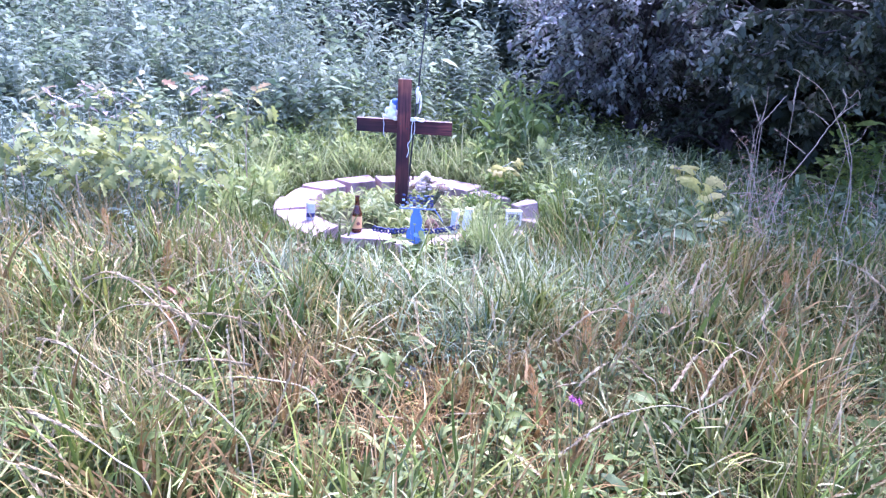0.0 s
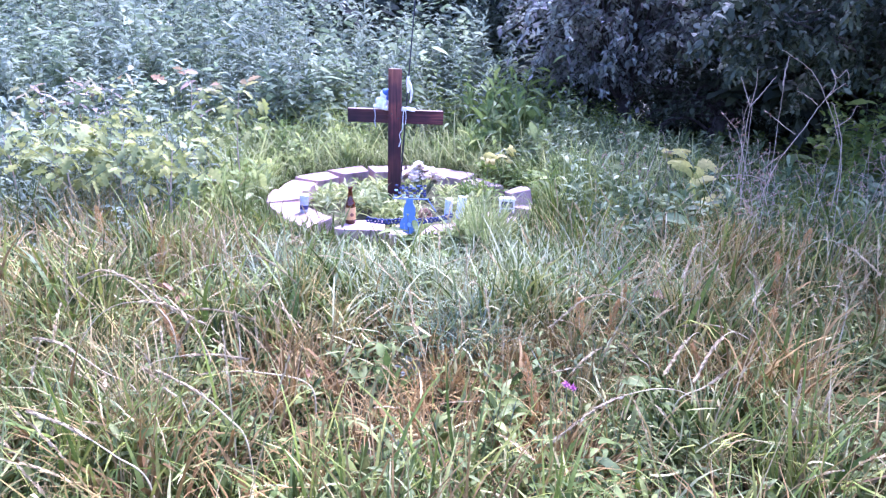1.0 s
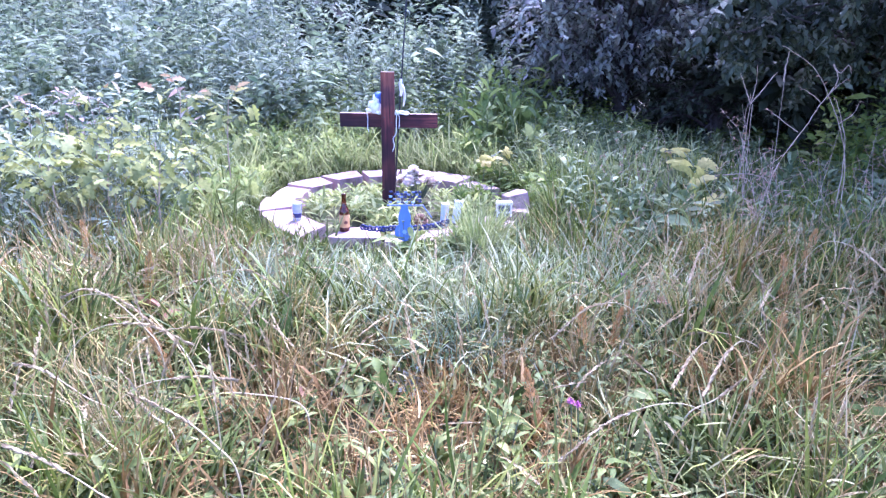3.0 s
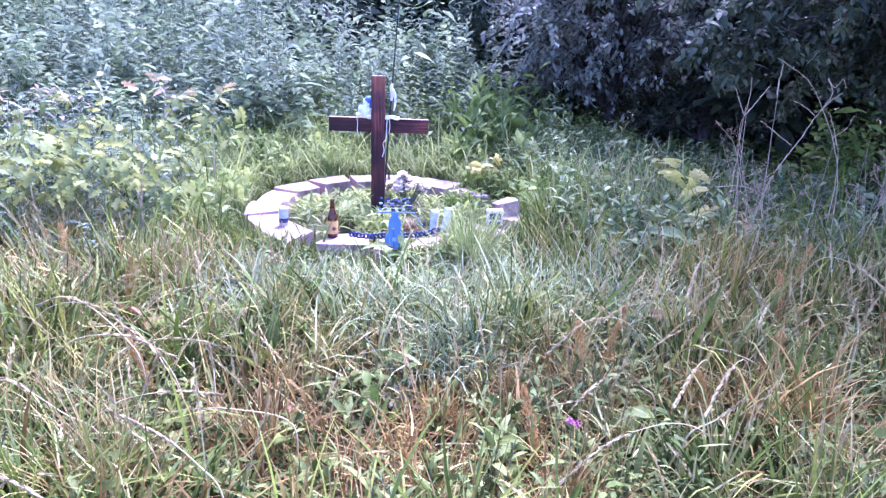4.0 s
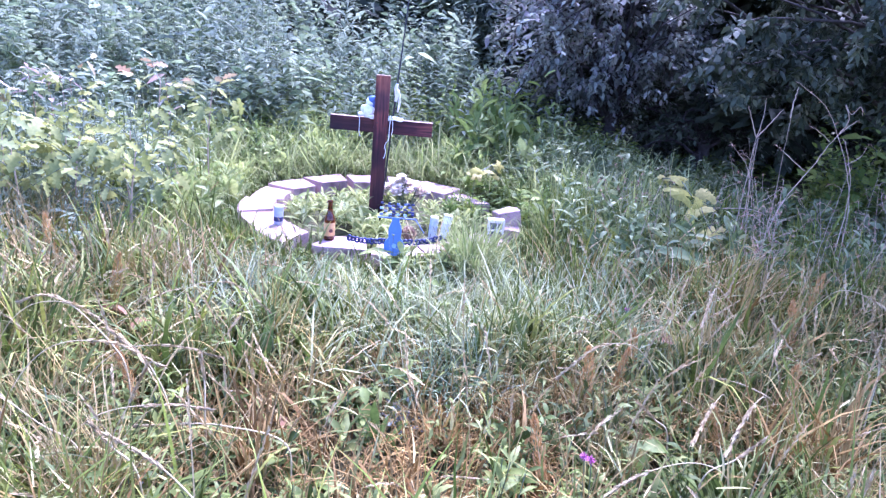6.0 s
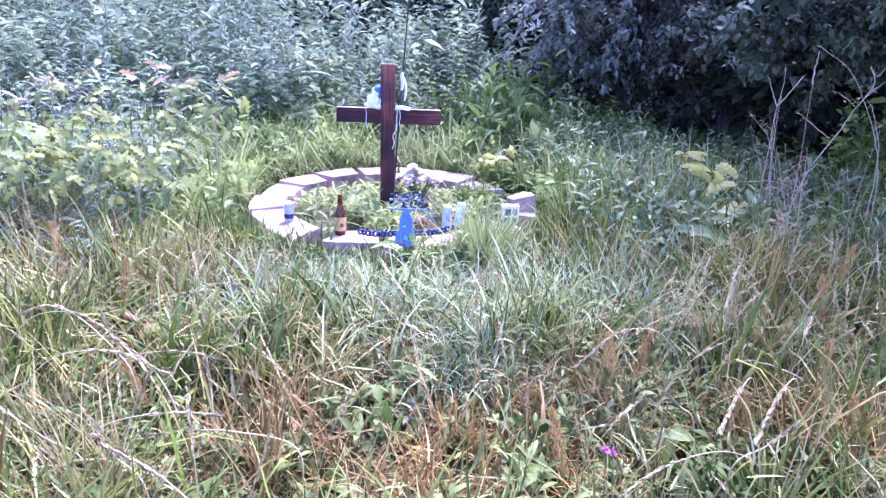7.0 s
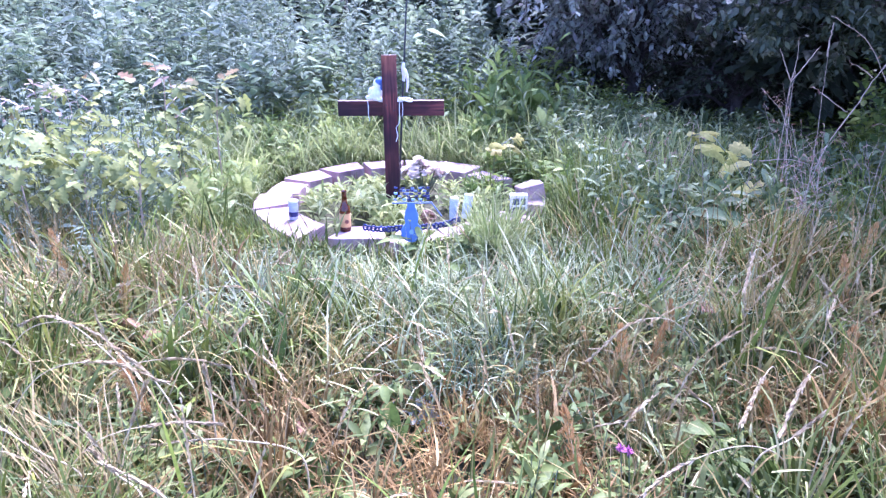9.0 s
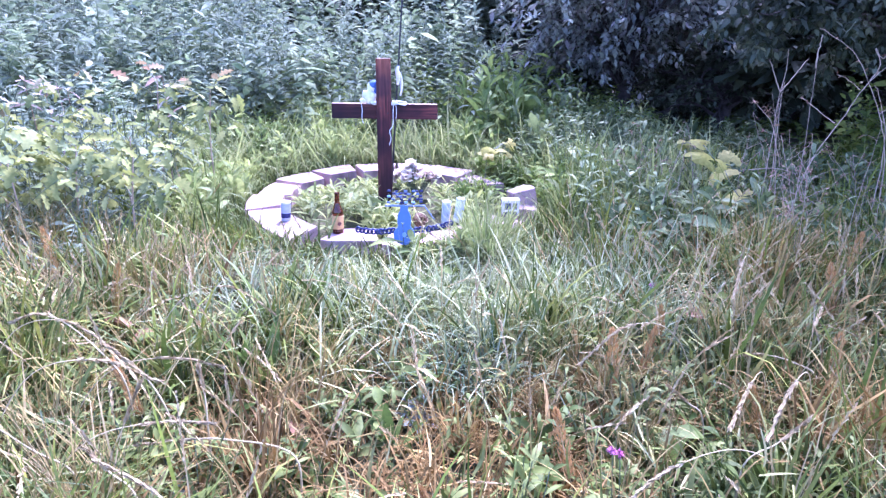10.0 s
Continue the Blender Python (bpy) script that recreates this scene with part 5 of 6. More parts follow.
forbs("low_weeds", 1700, (-2.4, 3.4, -3.4, -0.8), lambda x, y: 0.12 + 0.05 * np.sin(x * 5 + y * 3), 0.062, 11, DARKWEED, "small leafy weeds under the meadow grass", gaps, 0.33, 0.3, (-0.1, 1.0))
forbs("broad_low_weeds", 300, (-2.4, 3.4, -3.4, -0.9), lambda x, y: 0.13 + 0.03 * np.sin(x * 7 + y * 5), 0.09, 7, DARKWEED, "broad-leaved low weeds in gaps of the meadow", gaps, 0.5, 0.3, (-0.1, 0.9), LANCE)
forbs("lance_low_weeds", 1300, (-2.4, 3.4, -3.3, -0.9), lambda x, y: 0.15 + 0.05 * np.sin(x * 6 - y * 4), 0.085, 9, OLIVE, "olive lance-leaved weeds standing in the meadow", lambda x, y: (ring_gap(x, y) > 0.15) & in_view(x, y) & (np.hypot(x - 0.25, y + 2.55) > 0.25), 0.19, 0.3, (0.3, 1.3), LANCE, 3)
forbs("small_leaf_weeds", 900, (-2.4, 3.4, -3.3, -0.9), lambda x, y: 0.17 + 0.04 * np.sin(x * 4 + y * 6), 0.05, 14, OLIVE, "wiry small-leaved weeds mixed into the meadow", lambda x, y: (ring_gap(x, y) > 0.15) & in_view(x, y) & (patchy(x, y, 7.7, 0.5) > 0.42), 0.28, 0.35, (0.0, 1.1), clump=3)


# ---- sapling, vines, twigs ----
OAK = [pinnate_mesh("leaf", l, SAPLEAF, k) for l, k in ((0.085, 3), (0.105, 4), (0.075, 3))]
OAKRED = [pinnate_mesh("leaf", l, SAPRED) for l in (0.085, 0.105)]


def sapling(x, y, height, twigs, label, red=2):
    t = thing("sapling", x, y, float(ground_z(x, y)), label, "sapling", "saplings beside the ring", rz=random.uniform(0, 360))
    p = curve_points([(0, 0, -0.03), (0.02, 0.01, height * 0.5), (-0.01, 0.02, height)], 12)
    under("stem", tube_mesh("stem", p, np.linspace(0.007, 0.003, 12), TWIG, 6), t)
    for i in range(twigs):
        f = 0.55 + 0.45 * i / twigs
        base = p[min(11, int(f * 11))]
        a = i * 2.4
        reach = random.uniform(0.12, 0.34) * (1.15 - 0.5 * f)
        end = base + np.array([math.cos(a) * reach, math.sin(a) * reach, reach * 0.7])
        twig = under("twig", tube_mesh("twig", curve_points([base, (base + end) / 2 + np.array([0, 0, 0.01]), end], 6), np.linspace(0.003, 0.0015, 6), STEM, 5), t)
        for j in range(6):
            q = base + (end - base) * (0.3 + 0.14 * j)
            young = i >= twigs - red and j > 2
            s = random.uniform(0.75, 1.2)
            m = Matrix.Translation(q) @ pose(0, 0, 0, 0, 0, math.degrees(a) + (j % 2 * 2 - 1) * 60 + random.uniform(-40, 40)) @ pose(0, 0, 0, random.uniform(-60, 60), random.uniform(-35, 60), 0)
            under("leaf", random.choice(OAKRED if young else OAK), twig, m @ Matrix.Diagonal((s, s, s, 1)))
    return t


for x, y, h, tw, rd in ((-2.06, 0.2, 0.80, 9, 3), (-1.75, -0.95, 0.58, 8, 0), (-1.46, 0.2, 0.84, 8, 3), (-2.5, 0.2, 0.68, 8, 3), (-1.14, 0.25, 0.78, 7, 2), (-1.55, -0.7, 0.6, 9, 0), (-1.95, -0.7, 0.6, 9, 0), (-1.2, -0.86, 0.58, 7, 0), (-1.5, -0.2, 0.55, 8, 0), (-1.85, -0.35, 0.62, 8, 0),
                        (-1.7, -0.55, 0.6, 9, 0), (-1.3, -0.7, 0.5, 8, 0), (-2.2, -0.7, 0.6, 9, 1), (-2.3, -0.1, 0.55, 8, 0), (-1.35, 0.1, 0.5, 8, 0)):
    sapling(x, y, h, tw, "oak-like sapling with yellow-green leaves and reddish tips" if rd else "low yellow-green sapling with lobed leaves", rd)

PINKWEED = leaf_mat("pinkish_weed_leaf", [(0.589, 0.494, 0.475), (0.475, 0.342, 0.323), (0.684, 0.627, 0.608), (0.38, 0.247, 0.209)], 0.3, 0.7, pieces=True)
PINK_LEAVES = [leaf_mesh("leaf", l, w, LANCE, PINKWEED, d, 0.3) for l, w, d in ((0.12, 0.034, 0.3), (0.09, 0.03, 0.2), (0.10, 0.024, 0.45))]


def fading_weed(x, y, height, count, label):
    """A leaning weed stem with withered leaves near its top."""
    t = thing("fading_weed", x, y, float(ground_z(x, y)), label, "weed", "withered weeds before the thicket", rz=random.uniform(0, 360))
    p = curve_points([(0, 0, -0.03), (0.02, 0, height * 0.5), (0.05, 0.02, height)], 10)
    stem = under("stem", tube_mesh("stem", p, np.linspace(0.004, 0.002, 10), HUSK, 5), t)
    for i in range(count):
        s = random.uniform(0.7, 1.2)
        m = Matrix.Translation(p[random.choice((6, 7, 8, 9))]) @ pose(0, 0, 0, 0, 0, i * 137.5) @ pose(0, 0, 0, random.uniform(-40, 40), random.uniform(-50, 25), 0)
        under("leaf", random.choice(PINK_LEAVES), stem, m @ Matrix.Diagonal((s, s, s, 1)))


for x, y, h, c in ((-2.12, 0.22, 0.76, 10), (-2.22, 0.2, 0.80, 9), (-2.02, 0.26, 0.74, 8), (-2.52, 0.25, 0.70, 8), (-1.42, 0.3, 0.84, 6)):
    fading_weed(x, y, h, c, "withered weed with pinkish white leaves on a reddish stem")

GRAPE = [lobed_mesh("leaf", s, VINE, 2.6, d) for s, d in ((0.085, 0.42), (0.10, 0.36), (0.07, 0.5), (0.09, 0.3))]


def vine(x, y, spots, label):
    t = thing("wild_vine", x, y, float(ground_z(x, y)), label, "vine", "wild vines in the grass")
    pts = [(0, 0, 0.0)] + [(a, b, c) for a, b, c in spots]
    p = curve_points(pts, 8 * len(pts))
    under("runner", tube_mesh("runner", p, np.full(len(p), 0.0025), STEM, 5), t)
    for a, b, c in spots:
        for j in range(random.choice((1, 2))):
            s = random.uniform(0.8, 1.35)
            m = pose(a + random.uniform(-1, 1) * 0.05, b + random.uniform(-1, 1) * 0.05, c, random.uniform(10, 50), random.uniform(-35, 35), 0) @ pose(0, 0, 0, 0, 0, random.uniform(0, 360))
            under("leaf", random.choice(GRAPE), t, m @ Matrix.Diagonal((s, s, s, 1)))


vine(1.95, 0.0, [(0.0, 0.0, 0.45), (-0.05, 0.05, 0.49), (0.04, 0.02, 0.50), (0.04, -0.25, 0.43), (0.10, -0.3, 0.41), (0.16, -0.33, 0.38), (0.06, -0.33, 0.40), (0.02, -0.62, 0.30), (0.12, -0.5, 0.3)], "yellow-green vine with broad lobed leaves")
vine(0.70, 0.70, [(0.0, -0.05, 0.24), (0.06, 0.0, 0.28), (0.13, 0.1, 0.32), (0.02, -0.02, 0.27), (0.17, 0.12, 0.33), (0.10, 0.02, 0.25)], "pale yellow-green vine leaves beside the stone ring")


def dry_branch(x, y, keys_list, label, husks=0):
    t = thing("dry_stalk", x, y, float(ground_z(x, y)), label, "dead stalk", "dead weed stalks")
    for keys, r in keys_list:
        p = curve_points(keys, 5 * len(keys))
        p = p + rng.normal(0, 0.0014, p.shape)
        stalk = under("stalk", tube_mesh("stalk", p, np.linspace(r * 0.75, r * 0.38, len(p)), TWIG, 6), t)
        if husks:
            i = rng.integers(len(p) // 2, len(p), husks)
            way = unit(rng.normal(0, 1, (husks, 3)) + np.array([0, 0, 0.4]))
            geo = leaf_geo(p[i], way, rng.uniform(0.012, 0.03, husks), rng.uniform(0.004, 0.008, husks), [0.3, 1.0, 0.7, 0.1], 0.3, 0.3, 0.5)
            tagged(under("dry_chaff", fast_mesh("dry_chaff", *geo, HUSK), stalk), "curled brown husks", kind="stuff")


dry_branch(2.14, -0.55, [([(0, 0, -0.02), (0.0, 0.0, 0.45), (0.01, 0, 0.90)], 0.0042), ([(0.035, 0, -0.02), (0.035, 0, 0.45), (0.02, 0, 0.88)], 0.0038), ([(0.01, 0, 0.88), (-0.04, 0, 0.98), (-0.07, 0, 1.05)], 0.004),
                         ([(0.01, 0, 0.88), (0.07, 0, 0.96), (0.14, 0, 1.06)], 0.004), ([(0.01, 0, 0.88), (0.03, 0.01, 0.98), (0.02, 0, 1.1)], 0.003), ([(-0.1, 0, 0.46), (0.05, 0, 0.47), (0.17, 0, 0.44)], 0.004)], "forked dry grey-brown stalk standing in weeds")
dry_branch(2.05, -0.9, [([(0, 0, -0.02), (0.06, 0, 0.30), (0.124, 0, 0.58), (0.253, 0.01, 0.80), (0.345, 0.01, 0.965), (0.43, 0, 1.05)], 0.0042), ([(0.207, 0, 0.77), (0.092, -0.01, 0.845), (0.025, -0.01, 0.89)], 0.003),
                        ([(0.311, 0.01, 0.93), (0.232, 0, 0.98), (0.178, 0, 1.0)], 0.0028), ([(0.345, 0.01, 0.965), (0.38, 0, 1.045), (0.341, 0, 1.12), (0.385, 0, 1.075), (0.422, 0, 1.115), (0.444, 0, 1.075)], 0.0035)], "leaning dry branched stalk in front of a dark tree", 5)
dry_branch(2.6, -0.88, [([(0, 0, -0.02), (-0.02, 0, 0.3), (-0.04, 0, 0.59), (-0.116, 0, 0.81), (-0.207, 0, 0.98), (-0.311, 0, 1.11), (-0.466, 0.02, 1.21)], 0.0036), ([(-0.04, 0.02, 0.3), (-0.044, 0.02, 0.67), (-0.128, 0.01, 0.90), (-0.167, 0, 0.95)], 0.0034),
                        ([(-0.116, 0, 0.81), (-0.05, 0, 0.86), (-0.02, 0, 0.93)], 0.0025)], "tall arching dry stalk with bare side twigs", 4)
dry_branch(2.02, -0.92, [([(0, 0, -0.02), (-0.01, 0, 0.4), (-0.06, 0, 0.745), (-0.053, 0, 0.97)], 0.0024), ([(-0.01, 0, 0.56), (-0.077, 0, 0.755), (-0.13, 0, 0.82), (-0.198, 0, 0.89)], 0.0022)], "reddish dry weed stalk with curled husks", 14)
dry_branch(2.35, -0.5, [([(0, 0, -0.02), (0.01, 0.0, 0.6), (0.0, 0, 1.0)], 0.003), ([(0.0, 0, 1.0), (0.0, 0, 1.08), (0.005, 0, 1.17)], 0.006)], "tall pale plantain-like seed stalk")
for i in range(20):
    x, y = 1.35 + random.random() * 2.1, -1.2 + random.random() * 1.1
    h = random.uniform(0.4, 0.85)
    dx, dy = random.uniform(-0.22, 0.22), random.uniform(-0.1, 0.1)
    side = random.choice((-1, 1)) * random.uniform(0.04, 0.12)
    r = random.uniform(0.0012, 0.0022)
    runs = [([(0, 0, -0.02), (dx * 0.3, dy * 0.4, h * 0.55), (dx, dy, h), (dx + side * 0.5, dy, h * random.uniform(0.95, 1.06))], r)]
    for f in random.sample((0.45, 0.6, 0.72, 0.85), random.choice((1, 2, 3, 4))):
        bx, bz = dx * f * f, h * f
        sd = random.choice((-1, 1)) * random.uniform(0.03, 0.1)
        runs.append(([(bx, dy * f, bz), (bx + sd * 0.6, dy * f, bz + 0.04), (bx + sd, dy * f + 0.01, bz + random.uniform(0.08, 0.16))], r * 0.7))
    dry_branch(x, y, runs, "thin dry brown weed stalk" if len(runs) < 3 else "thin dry brown weed stalk with side twigs", 6 if i % 3 else 0)


for i in range(20):
    x, y = random.uniform(1.95, 2.95), random.uniform(-1.3, -0.5)
    h, dx = random.uniform(0.5, 0.9), random.uniform(-0.3, 0.3)
    r = random.uniform(0.0014, 0.0024)
    runs = [([(0, 0, -0.02), (dx * 0.35, 0, h * 0.5), (dx, 0.02, h)], r)]
    for f in (0.5, 0.62, 0.74, 0.86):
        sd = random.choice((-1, 1)) * random.uniform(0.04, 0.13)
        bx = dx * (0.7 * f * f + 0.3 * f)
        runs.append(([(bx, 0.01, h * f), (bx + sd * 0.55, 0.01, h * f + 0.03), (bx + sd, 0.0, h * f + random.uniform(0.0, 0.12))], r * 0.75))
    dry_branch(x, y, runs, "tangled dry weed stalk with curled brown husks", 5)


# ---- trees and shrubs ----
def tree(name, x, y, centre, radii, limbs, leaves, leaf, material, label, seed, group="trees behind the meadow", low=0, profile=(0.3, 1.0, 0.1), sprays=6):
    """Trunk, limbs into an ellipsoid crown, twigs, and leaves round the twigs, denser towards the outside."""
    r = np.random.default_rng(seed)
    z = float(ground_z(x, y))
    t = thing(name, x, y, z, label, "tree" if name == "tree" else "shrub", group)
    c = np.array(centre) - np.array([x, y, z])
    R = np.array(radii)
    top = np.array([c[0] * 0.5, c[1] * 0.5, c[2] + R[2] * 0.5])
    trunk = curve_points([(0, 0, -0.05), tuple(top * 0.35 + np.array([0.05, -0.04, 0.05])), tuple(top)], 12)
    geos = [tube_geo(trunk, np.linspace(0.09, 0.025, 12), 9)]
    ends = []
    for i in range(limbs + low):
        d = unit(r.normal(0, 1, 3)) * np.array([1, 1, 0.9])
        end = c + d * R * r.uniform(0.75, 1.0)
        if i >= limbs:
            end = c + R * np.array([r.uniform(-0.5, 0.3), r.uniform(-0.2, 0.12), -r.uniform(0.62, 0.80)])
        start = trunk[int(r.integers(3, 11))]
        mid = (start + end) / 2 + np.array([0, 0, 0.12])
        p = curve_points([start, mid, end], 10) + r.normal(0, 0.012, (10, 3))
        geos.append(tube_geo(p, np.linspace(0.022, 0.004, 10), 6))
        for j in range(sprays):
            b = p[int(r.integers(4, 10))]
            e = b + r.normal(0, 1, 3) * np.array([0.22, 0.22, 0.10]) + (b - c) * 0.12 - np.array([0, 0, 0.14])
            q = curve_points([b, (b + e) / 2 + np.array([0, 0, 0.03]), e], 6)
            geos.append(tube_geo(q, np.linspace(0.004, 0.0015, 6), 3))
            ends.append(q)
    under("trunk", fast_mesh("trunk", *join_geo(*geos), BARK), t)
    tw = np.array(ends)
    i = r.integers(0, len(tw), leaves)
    f = r.uniform(0, 4.999, leaves)
    k = f.astype(int)
    base = tw[i, k] * (1 - (f - k))[:, None] + tw[i, k + 1] * (f - k)[:, None] + r.normal(0, 0.028, (leaves, 3))
    way = r.normal(0, 1, (leaves, 3)) * np.array([1, 1, 0.5]) + np.array([0, 0, -0.25]) + unit(base - c) * 0.5
    size = leaf * r.lognormal(0, 0.22, leaves)
    geo = flat_leaf_geo(base, way, size, size * 0.6, profile, droop=0.25, roll=0.5)
    under("crown", fast_mesh("crown", *geo, material), t)
    return t


tree("tree", 5.05, 2.0, (3.45, 0.5, 2.60), (2.45, 2.1, 1.68), 100, 54000, 0.050, TREELEAF, "dark green leafy tree with low hanging branches", 3, low=13, profile=(0.25, 1.0, 0.72, 0.05), sprays=4)
tree("shrub", 2.4, 3.2, (2.0, 2.8, 1.85), (1.3, 1.0, 1.05), 90, 17000, 0.055, SHRUBLEAF, "dark shrub in the shade of a tree", 5, "shrubs behind the meadow")
# shade put into colour: these low shrubs wear the darker tree leaf material
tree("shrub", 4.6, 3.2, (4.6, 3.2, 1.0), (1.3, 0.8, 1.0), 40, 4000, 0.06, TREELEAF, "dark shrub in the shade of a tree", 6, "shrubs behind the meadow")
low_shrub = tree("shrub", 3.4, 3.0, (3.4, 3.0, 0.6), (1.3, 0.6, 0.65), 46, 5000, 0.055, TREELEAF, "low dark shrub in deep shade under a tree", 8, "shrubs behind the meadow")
back_tree = tree("tree", 5.2, 5.4, (5.1, 5.3, 2.2), (2.1, 1.7, 2.3), 26, 3900, 0.245, TREELEAF, "dark green tree at the edge of a thicket", 9)
# trees hardly seen, added to close sky gaps and block light from behind
for x, y, rz in ((-0.5, 7.0, 10), (0.9, 6.7, 200), (-3.2, 7.4, 100), (-6.4, 7.0, 330), (2.7, 5.6, 40), (0.3, 6.1, 310), (3.4, 4.6, 250), (6.2, 2.6, 190), (4.3, 3.9, 60), (5.7, 3.7, 280), (1.6, 6.6, 80), (-1.6, 8.2, 150), (-5.0, 8.6, 220), (7.6, 2.2, 20)):
    copy_thing(back_tree, pose(x, y, float(ground_z(x, y)), 0, 0, rz))
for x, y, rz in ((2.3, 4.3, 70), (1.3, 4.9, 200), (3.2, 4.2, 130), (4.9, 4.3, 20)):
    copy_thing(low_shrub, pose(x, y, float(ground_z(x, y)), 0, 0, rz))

# ---- small litter and blooms in the grass ----


def clover(x, y, z, label):
    t = thing("pink_wildflower", x, y, float(ground_z(x, y)), label, "flower", "pink wildflowers in the grass")
    p = curve_points([(0, 0, 0), (0.01, 0, z * 0.5), (0, 0, z)], 6)
    stem = under("flower_stem", tube_mesh("flower_stem", p, np.full(6, 0.0015), STEM, 5), t)
    n = 34
    d = unit(rng.normal(0, 1, (n, 3)) + np.array([0, 0, 0.5]))
    geo = leaf_geo(np.tile([0, 0, z], (n, 1)).astype(float), d, rng.uniform(0.010, 0.017, n), np.full(n, 0.0045), [0.4, 1, 0.6, 0.1], 0.1, 0.3, 0.5)
    under("bloom", fast_mesh("bloom", *geo, PINK), stem)


for x, y, z in ((0.722, -2.72, 0.285), (0.745, -2.71, 0.27), (1.14, -1.72, 0.28), (1.16, -1.70, 0.26)):
    clover(x, y, z, "pink wildflower low in the grass")

SILVER = leaf_mat("silver_leaf", [(0.42, 0.47, 0.46), (0.52, 0.57, 0.57), (0.34, 0.40, 0.38)], 0.15, 0.8, pieces=True)
SILVER_LEAVES = [leaf_mesh("leaf", l, w, LANCE, SILVER, d, 0.35) for l, w, d in ((0.10, 0.028, 0.4), (0.08, 0.024, 0.25), (0.12, 0.03, 0.55))]
for x, y, c, k in ((0.24, -2.2, 14, 0.9), (0.19, -2.12, 9, 0.7), (-0.32, -1.53, 9, 0.75), (-0.56, -1.62, 9, 0.8), (-0.45, -2.55, 10, 0.8), (0.05, -1.7, 8, 0.7), (0.42, -1.55, 9, 0.7), (0.95, -1.62, 8, 0.7)):
    rosette(x, y, c, k, "pale silvery woolly-leaved weed in the grass", "silvery weeds", 45, "silver_weed", SILVER_LEAVES)


def dead_leaf(x, y, z, size, turn, label):
    """A dry curled leaf lying on the grass."""
    k = 9
    u = np.linspace(0, 1, k)
    prof = np.sin(np.pi * np.clip(u * 0.9 + 0.06, 0, 1)) ** 0.8 * (1 + 0.12 * np.sin(u * 19))
    geo = leaf_geo(np.zeros((1, 3)), np.array([[1.0, 0, 0.1]]), np.array([size]), np.array([size * 0.75]), prof, 0.25, 0.5, 0.05)
    ob = new("dead_leaf", fast_mesh("dead_leaf", *geo, DEADLEAF))
    ob.matrix_basis = pose(x, y, float(ground_z(x, y)) + z, 25, -10, turn)
    tagged(ob, label, "dead leaf", "dead leaves on the grass")


DEADLEAF = leaf_mat("dead_leaf_brown", [(0.36, 0.20, 0.12), (0.42, 0.25, 0.15), (0.30, 0.17, 0.11)], 0.2, 0.7, pieces=True)
for x, y, z, k, turn in ((-0.84, -1.85, 0.16, 0.13, 160), (-0.80, -1.9, 0.13, 0.08, 40), (0.66, -2.2, 0.03, 0.09, 20), (0.74, -2.3, 0.02, 0.07, 200), (-0.15, -2.3, 0.03, 0.08, 100), (1.3, -1.7, 0.15, 0.08, 300)):
    dead_leaf(x, y, z, k, turn, "dry brown curled leaf caught in the grass")


def bent_seed_stalk(x, y, keys, label, thick=0.0018):
    """One long culm bowed over, with a full seed head."""
    t = thing("bent_seed_stalk", x, y, float(ground_z(x, y)), label, "grass stalk", "bent seed stalks")
    p = curve_points(keys, 34)
    under("culm", tube_mesh("culm", p, np.linspace(thick, thick * 0.5, 34), STALK, 5), t)
    per = 90
    f = np.linspace(22, 32.9, per)
    i = f.astype(int)
    fr = (f - i)[:, None]
    base = p[i] * (1 - fr) + p[i + 1] * fr
    axis = unit(p[i + 1] - p[i])
    way = axis + 0.35 * unit(rng.normal(0, 1, (per, 3)))
    geo = leaf_geo(base, way, rng.uniform(0.015, 0.026, per), np.full(per, 0.0066), [0.3, 1.0, 0.6, 0.05], 0.05, 0.3, 0.5)
    under("seed_head", fast_mesh("seed_head", *geo, SEED), t)


STALK = plain("straw_stalk", (0.46, 0.38, 0.21), 0.6, 0.15)
bent_seed_stalk(1.2, -2.62, [(0, 0, 0), (-0.02, -0.02, 0.17), (-0.16, -0.06, 0.25), (-0.36, -0.14, 0.24), (-0.54, -0.24, 0.16)], "long bowed grass stalk with a full tan seed head")
bent_seed_stalk(-0.62, -2.34, [(0, 0, 0), (-0.01, 0.0, 0.22), (-0.07, 0.03, 0.30), (-0.19, 0.06, 0.40), (-0.29, 0.09, 0.42), (-0.39, 0.12, 0.38)], "pale arching grass stalk with a drooping tip", 0.0026)
bent_seed_stalk(-0.45, -2.44, [(0, 0, 0), (-0.03, 0.02, 0.18), (-0.09, 0.05, 0.28), (-0.16, 0.08, 0.33)], "thick pale dry grass stalk leaning over", 0.0036)
bent_seed_stalk(-0.33, -2.53, [(0, 0, 0), (-0.01, 0.02, 0.19), (-0.02, 0.05, 0.29), (-0.04, 0.08, 0.36)], "upright whitish dry stalk with a seed head", 0.0034)
bent_seed_stalk(-0.40, -2.79, [(0, 0, 0), (-0.03, 0.02, 0.20), (-0.10, 0.05, 0.25), (-0.16, 0.08, 0.29)], "pale fallen grass stalk leaning over", 0.0034)
bent_seed_stalk(-0.55, -2.68, [(0, 0, 0), (0.01, 0.01, 0.20), (0.05, 0.04, 0.31), (0.09, 0.07, 0.41)], "thin pale stalk leaning over the grass", 0.0024)
bent_seed_stalk(1.61, -2.05, [(0, 0, 0), (0.0, 0.01, 0.19), (0.01, 0.04, 0.30), (0.0, 0.07, 0.38)], "upright pale dry stalk with a seed head", 0.0034)
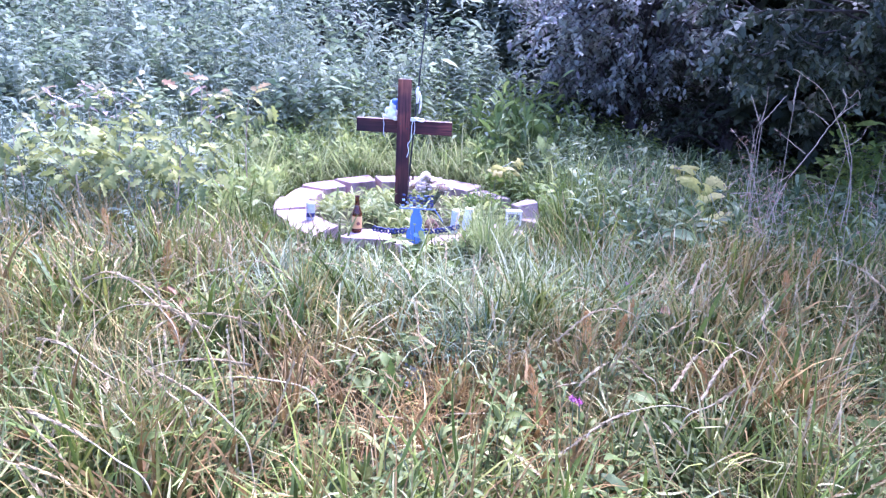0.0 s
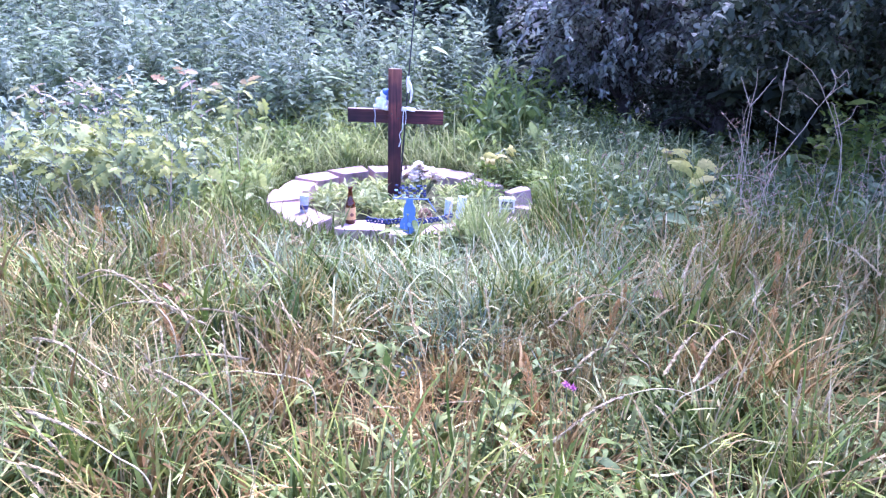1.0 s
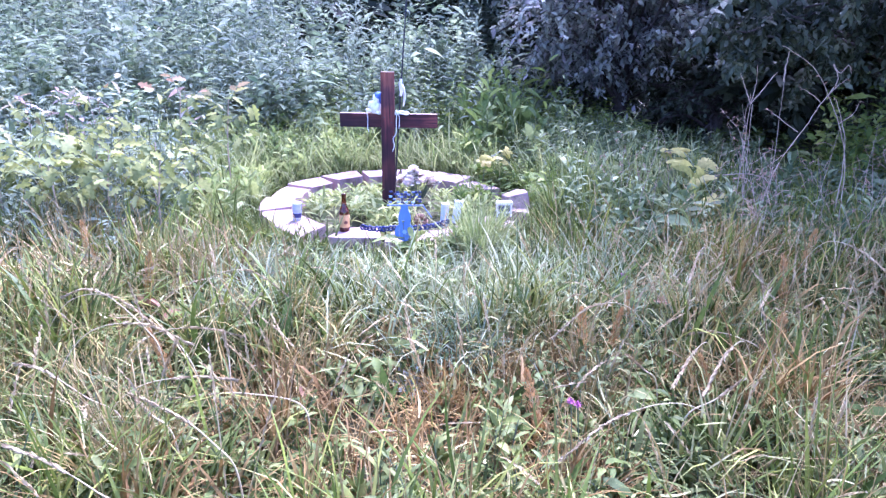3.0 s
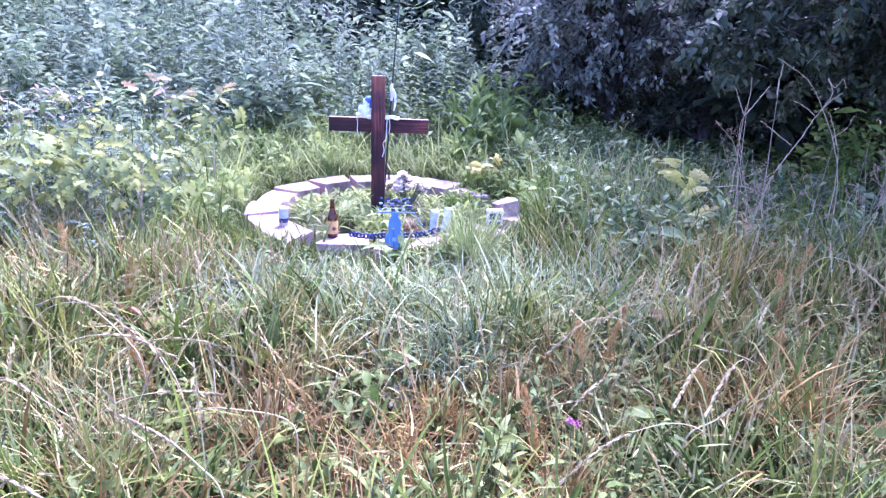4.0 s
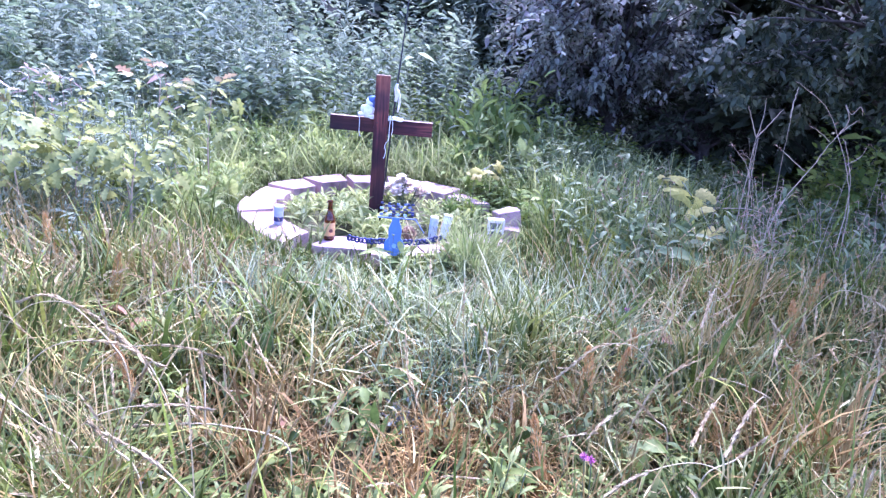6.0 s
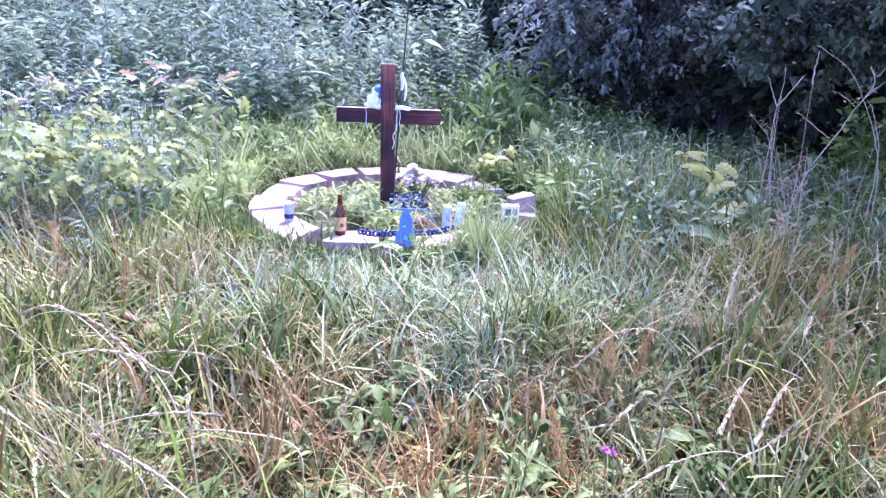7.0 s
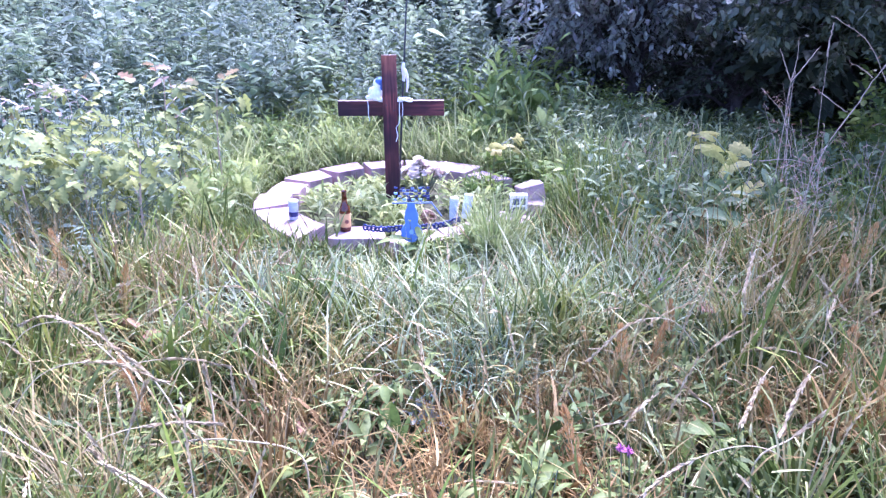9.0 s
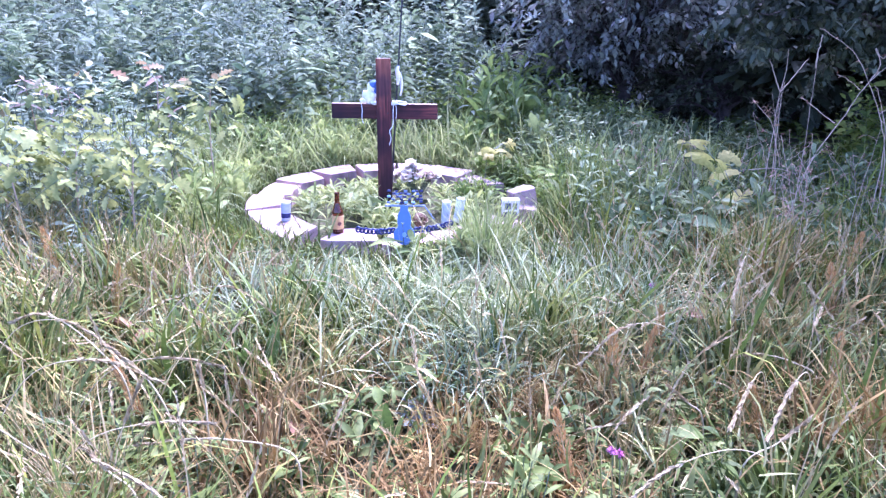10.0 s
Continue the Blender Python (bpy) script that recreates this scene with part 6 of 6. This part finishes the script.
bent_seed_stalk(1.52, -2.25, [(0, 0, 0), (0.01, 0.02, 0.17), (-0.07, 0.05, 0.22), (-0.15, 0.08, 0.23), (-0.22, 0.11, 0.21)], "whitish seed head bent level over the grass", 0.003)
bent_seed_stalk(1.08, -2.68, [(0, 0, 0), (0.01, 0.02, 0.19), (0.11, 0.05, 0.24), (0.20, 0.08, 0.29)], "tan dry stalk leaning over the grass", 0.003)
bent_seed_stalk(1.09, -2.44, [(0, 0, 0), (-0.01, 0.02, 0.17), (-0.05, 0.04, 0.21), (-0.10, 0.06, 0.25)], "pale dry stalk leaning over the grass", 0.003)
bent_seed_stalk(-0.58, -2.72, [(0, 0, 0), (-0.02, 0.01, 0.21), (-0.14, 0.05, 0.26), (-0.27, 0.08, 0.33), (-0.37, 0.11, 0.34)], "golden seed head bowed over on a long stalk", 0.0026)
bent_seed_stalk(-0.17, -2.97, [(0, 0, 0), (-0.02, 0.01, 0.22), (-0.08, 0.04, 0.28), (-0.17, 0.07, 0.34), (-0.28, 0.10, 0.38)], "pinkish tan seed head bowed over on a long stalk", 0.003)
bent_seed_stalk(-0.36, -3.15, [(0, 0, 0), (-0.02, 0.01, 0.23), (-0.12, 0.05, 0.28), (-0.23, 0.08, 0.33), (-0.35, 0.11, 0.36)], "long pale grass blade leaning over", 0.0026)
bent_seed_stalk(-0.08, -2.6, [(0, 0, 0), (-0.01, 0.01, 0.18), (-0.19, 0.04, 0.21), (-0.33, 0.07, 0.19), (-0.5, 0.10, 0.15)], "pale dry stalk lying level over the grass", 0.003)
bent_seed_stalk(1.79, -2.35, [(0, 0, 0), (0.0, 0.02, 0.2), (0.02, 0.05, 0.37), (-0.01, 0.08, 0.48)], "pinkish dry stalk curved at the tip", 0.003)
for i in range(11):
    left = i < 5
    x, y = (random.uniform(-1.15, -0.45), random.uniform(-2.75, -1.9)) if left else (random.uniform(1.0, 1.9), random.uniform(-2.4, -1.3))
    h, a = random.uniform(0.30, 0.5), random.uniform(-0.6, 0.5) if left else random.uniform(0, 6.28)
    c, d = math.cos(a), math.sin(a)
    bent_seed_stalk(x, y, [(0, 0, 0), (c * 0.04, d * 0.04, h * 0.55), (c * 0.15, d * 0.15, h * 0.92), (c * 0.30, d * 0.30, h * 0.95), (c * 0.44, d * 0.44, h * random.uniform(0.6, 0.85))],
                    "bowed tan grass stalk with a seed head" if left else "reddish tan grass stalk with a drooping seed head")


PLUME = leaf_mat("orange_plume", [(0.497, 0.294, 0.108), (0.583, 0.372, 0.153), (0.432, 0.235, 0.09), (0.616, 0.441, 0.234)], 0.3, 0.75)


def seed_plume(x, y, low, high, lean, width, label):
    """A stiff grass culm with a dense upright seed plume from height low to height high."""
    t = thing("seed_plume", x, y, float(ground_z(x, y)), label, "seed plume", "tan seed plumes in the meadow")
    p = curve_points([(-lean * 0.5, 0, -0.01), (0, 0, low), (lean, 0, high)], 30)
    culm = under("culm", tube_mesh("culm", p, np.linspace(0.0024, 0.001, 30), STALK, 5), t)
    per = 400
    u = rng.random(per)
    k = 14 + u * 14.9
    j = k.astype(int)
    fr = (k - j)[:, None]
    side = unit(rng.normal(0, 1, (per, 3)) * np.array([1, 1, 0.2]))
    spread = width * 0.65 * np.sin(np.pi * np.clip(u * 0.85 + 0.15, 0, 1)) ** 0.7 * np.sqrt(rng.random(per))
    base = p[j] * (1 - fr) + p[np.minimum(j + 1, 29)] * fr + side * spread[:, None]
    way = unit(unit(p[29] - p[14]) + 0.25 * side)
    geo = leaf_geo(base, way, rng.uniform(0.012, 0.026, per), rng.uniform(0.002, 0.0042, per), [0.4, 1.0, 0.6, 0.05], 0.1, 0.3, 0.5)
    under("plume", fast_mesh("plume", *geo, PLUME), culm, label="dense orange-tan plume")


for x, y, low, high, lean, width in ((0.88, -2.17, 0.13, 0.33, -0.015, 0.036), (0.66, -2.57, 0.09, 0.30, -0.05, 0.030), (1.30, -2.37, 0.07, 0.24, -0.06, 0.026), (1.15, -1.87, 0.10, 0.26, -0.02, 0.030), (1.6, -2.17, 0.08, 0.29, 0.02, 0.045),
                                     (1.02, -2.05, 0.1, 0.27, 0.03, 0.024), (1.85, -1.75, 0.14, 0.36, -0.03, 0.032), (2.05, -1.5, 0.16, 0.4, 0.04, 0.034), (-0.62, -2.3, 0.1, 0.28, -0.06, 0.024), (-0.95, -1.7, 0.14, 0.34, 0.03, 0.028), (-1.3, -1.45, 0.18, 0.4, -0.03, 0.03), (0.3, -2.75, 0.06, 0.2, -0.05, 0.02)):
    seed_plume(x, y, low, high, lean, width, "orange-tan grass seed plume standing in the meadow")
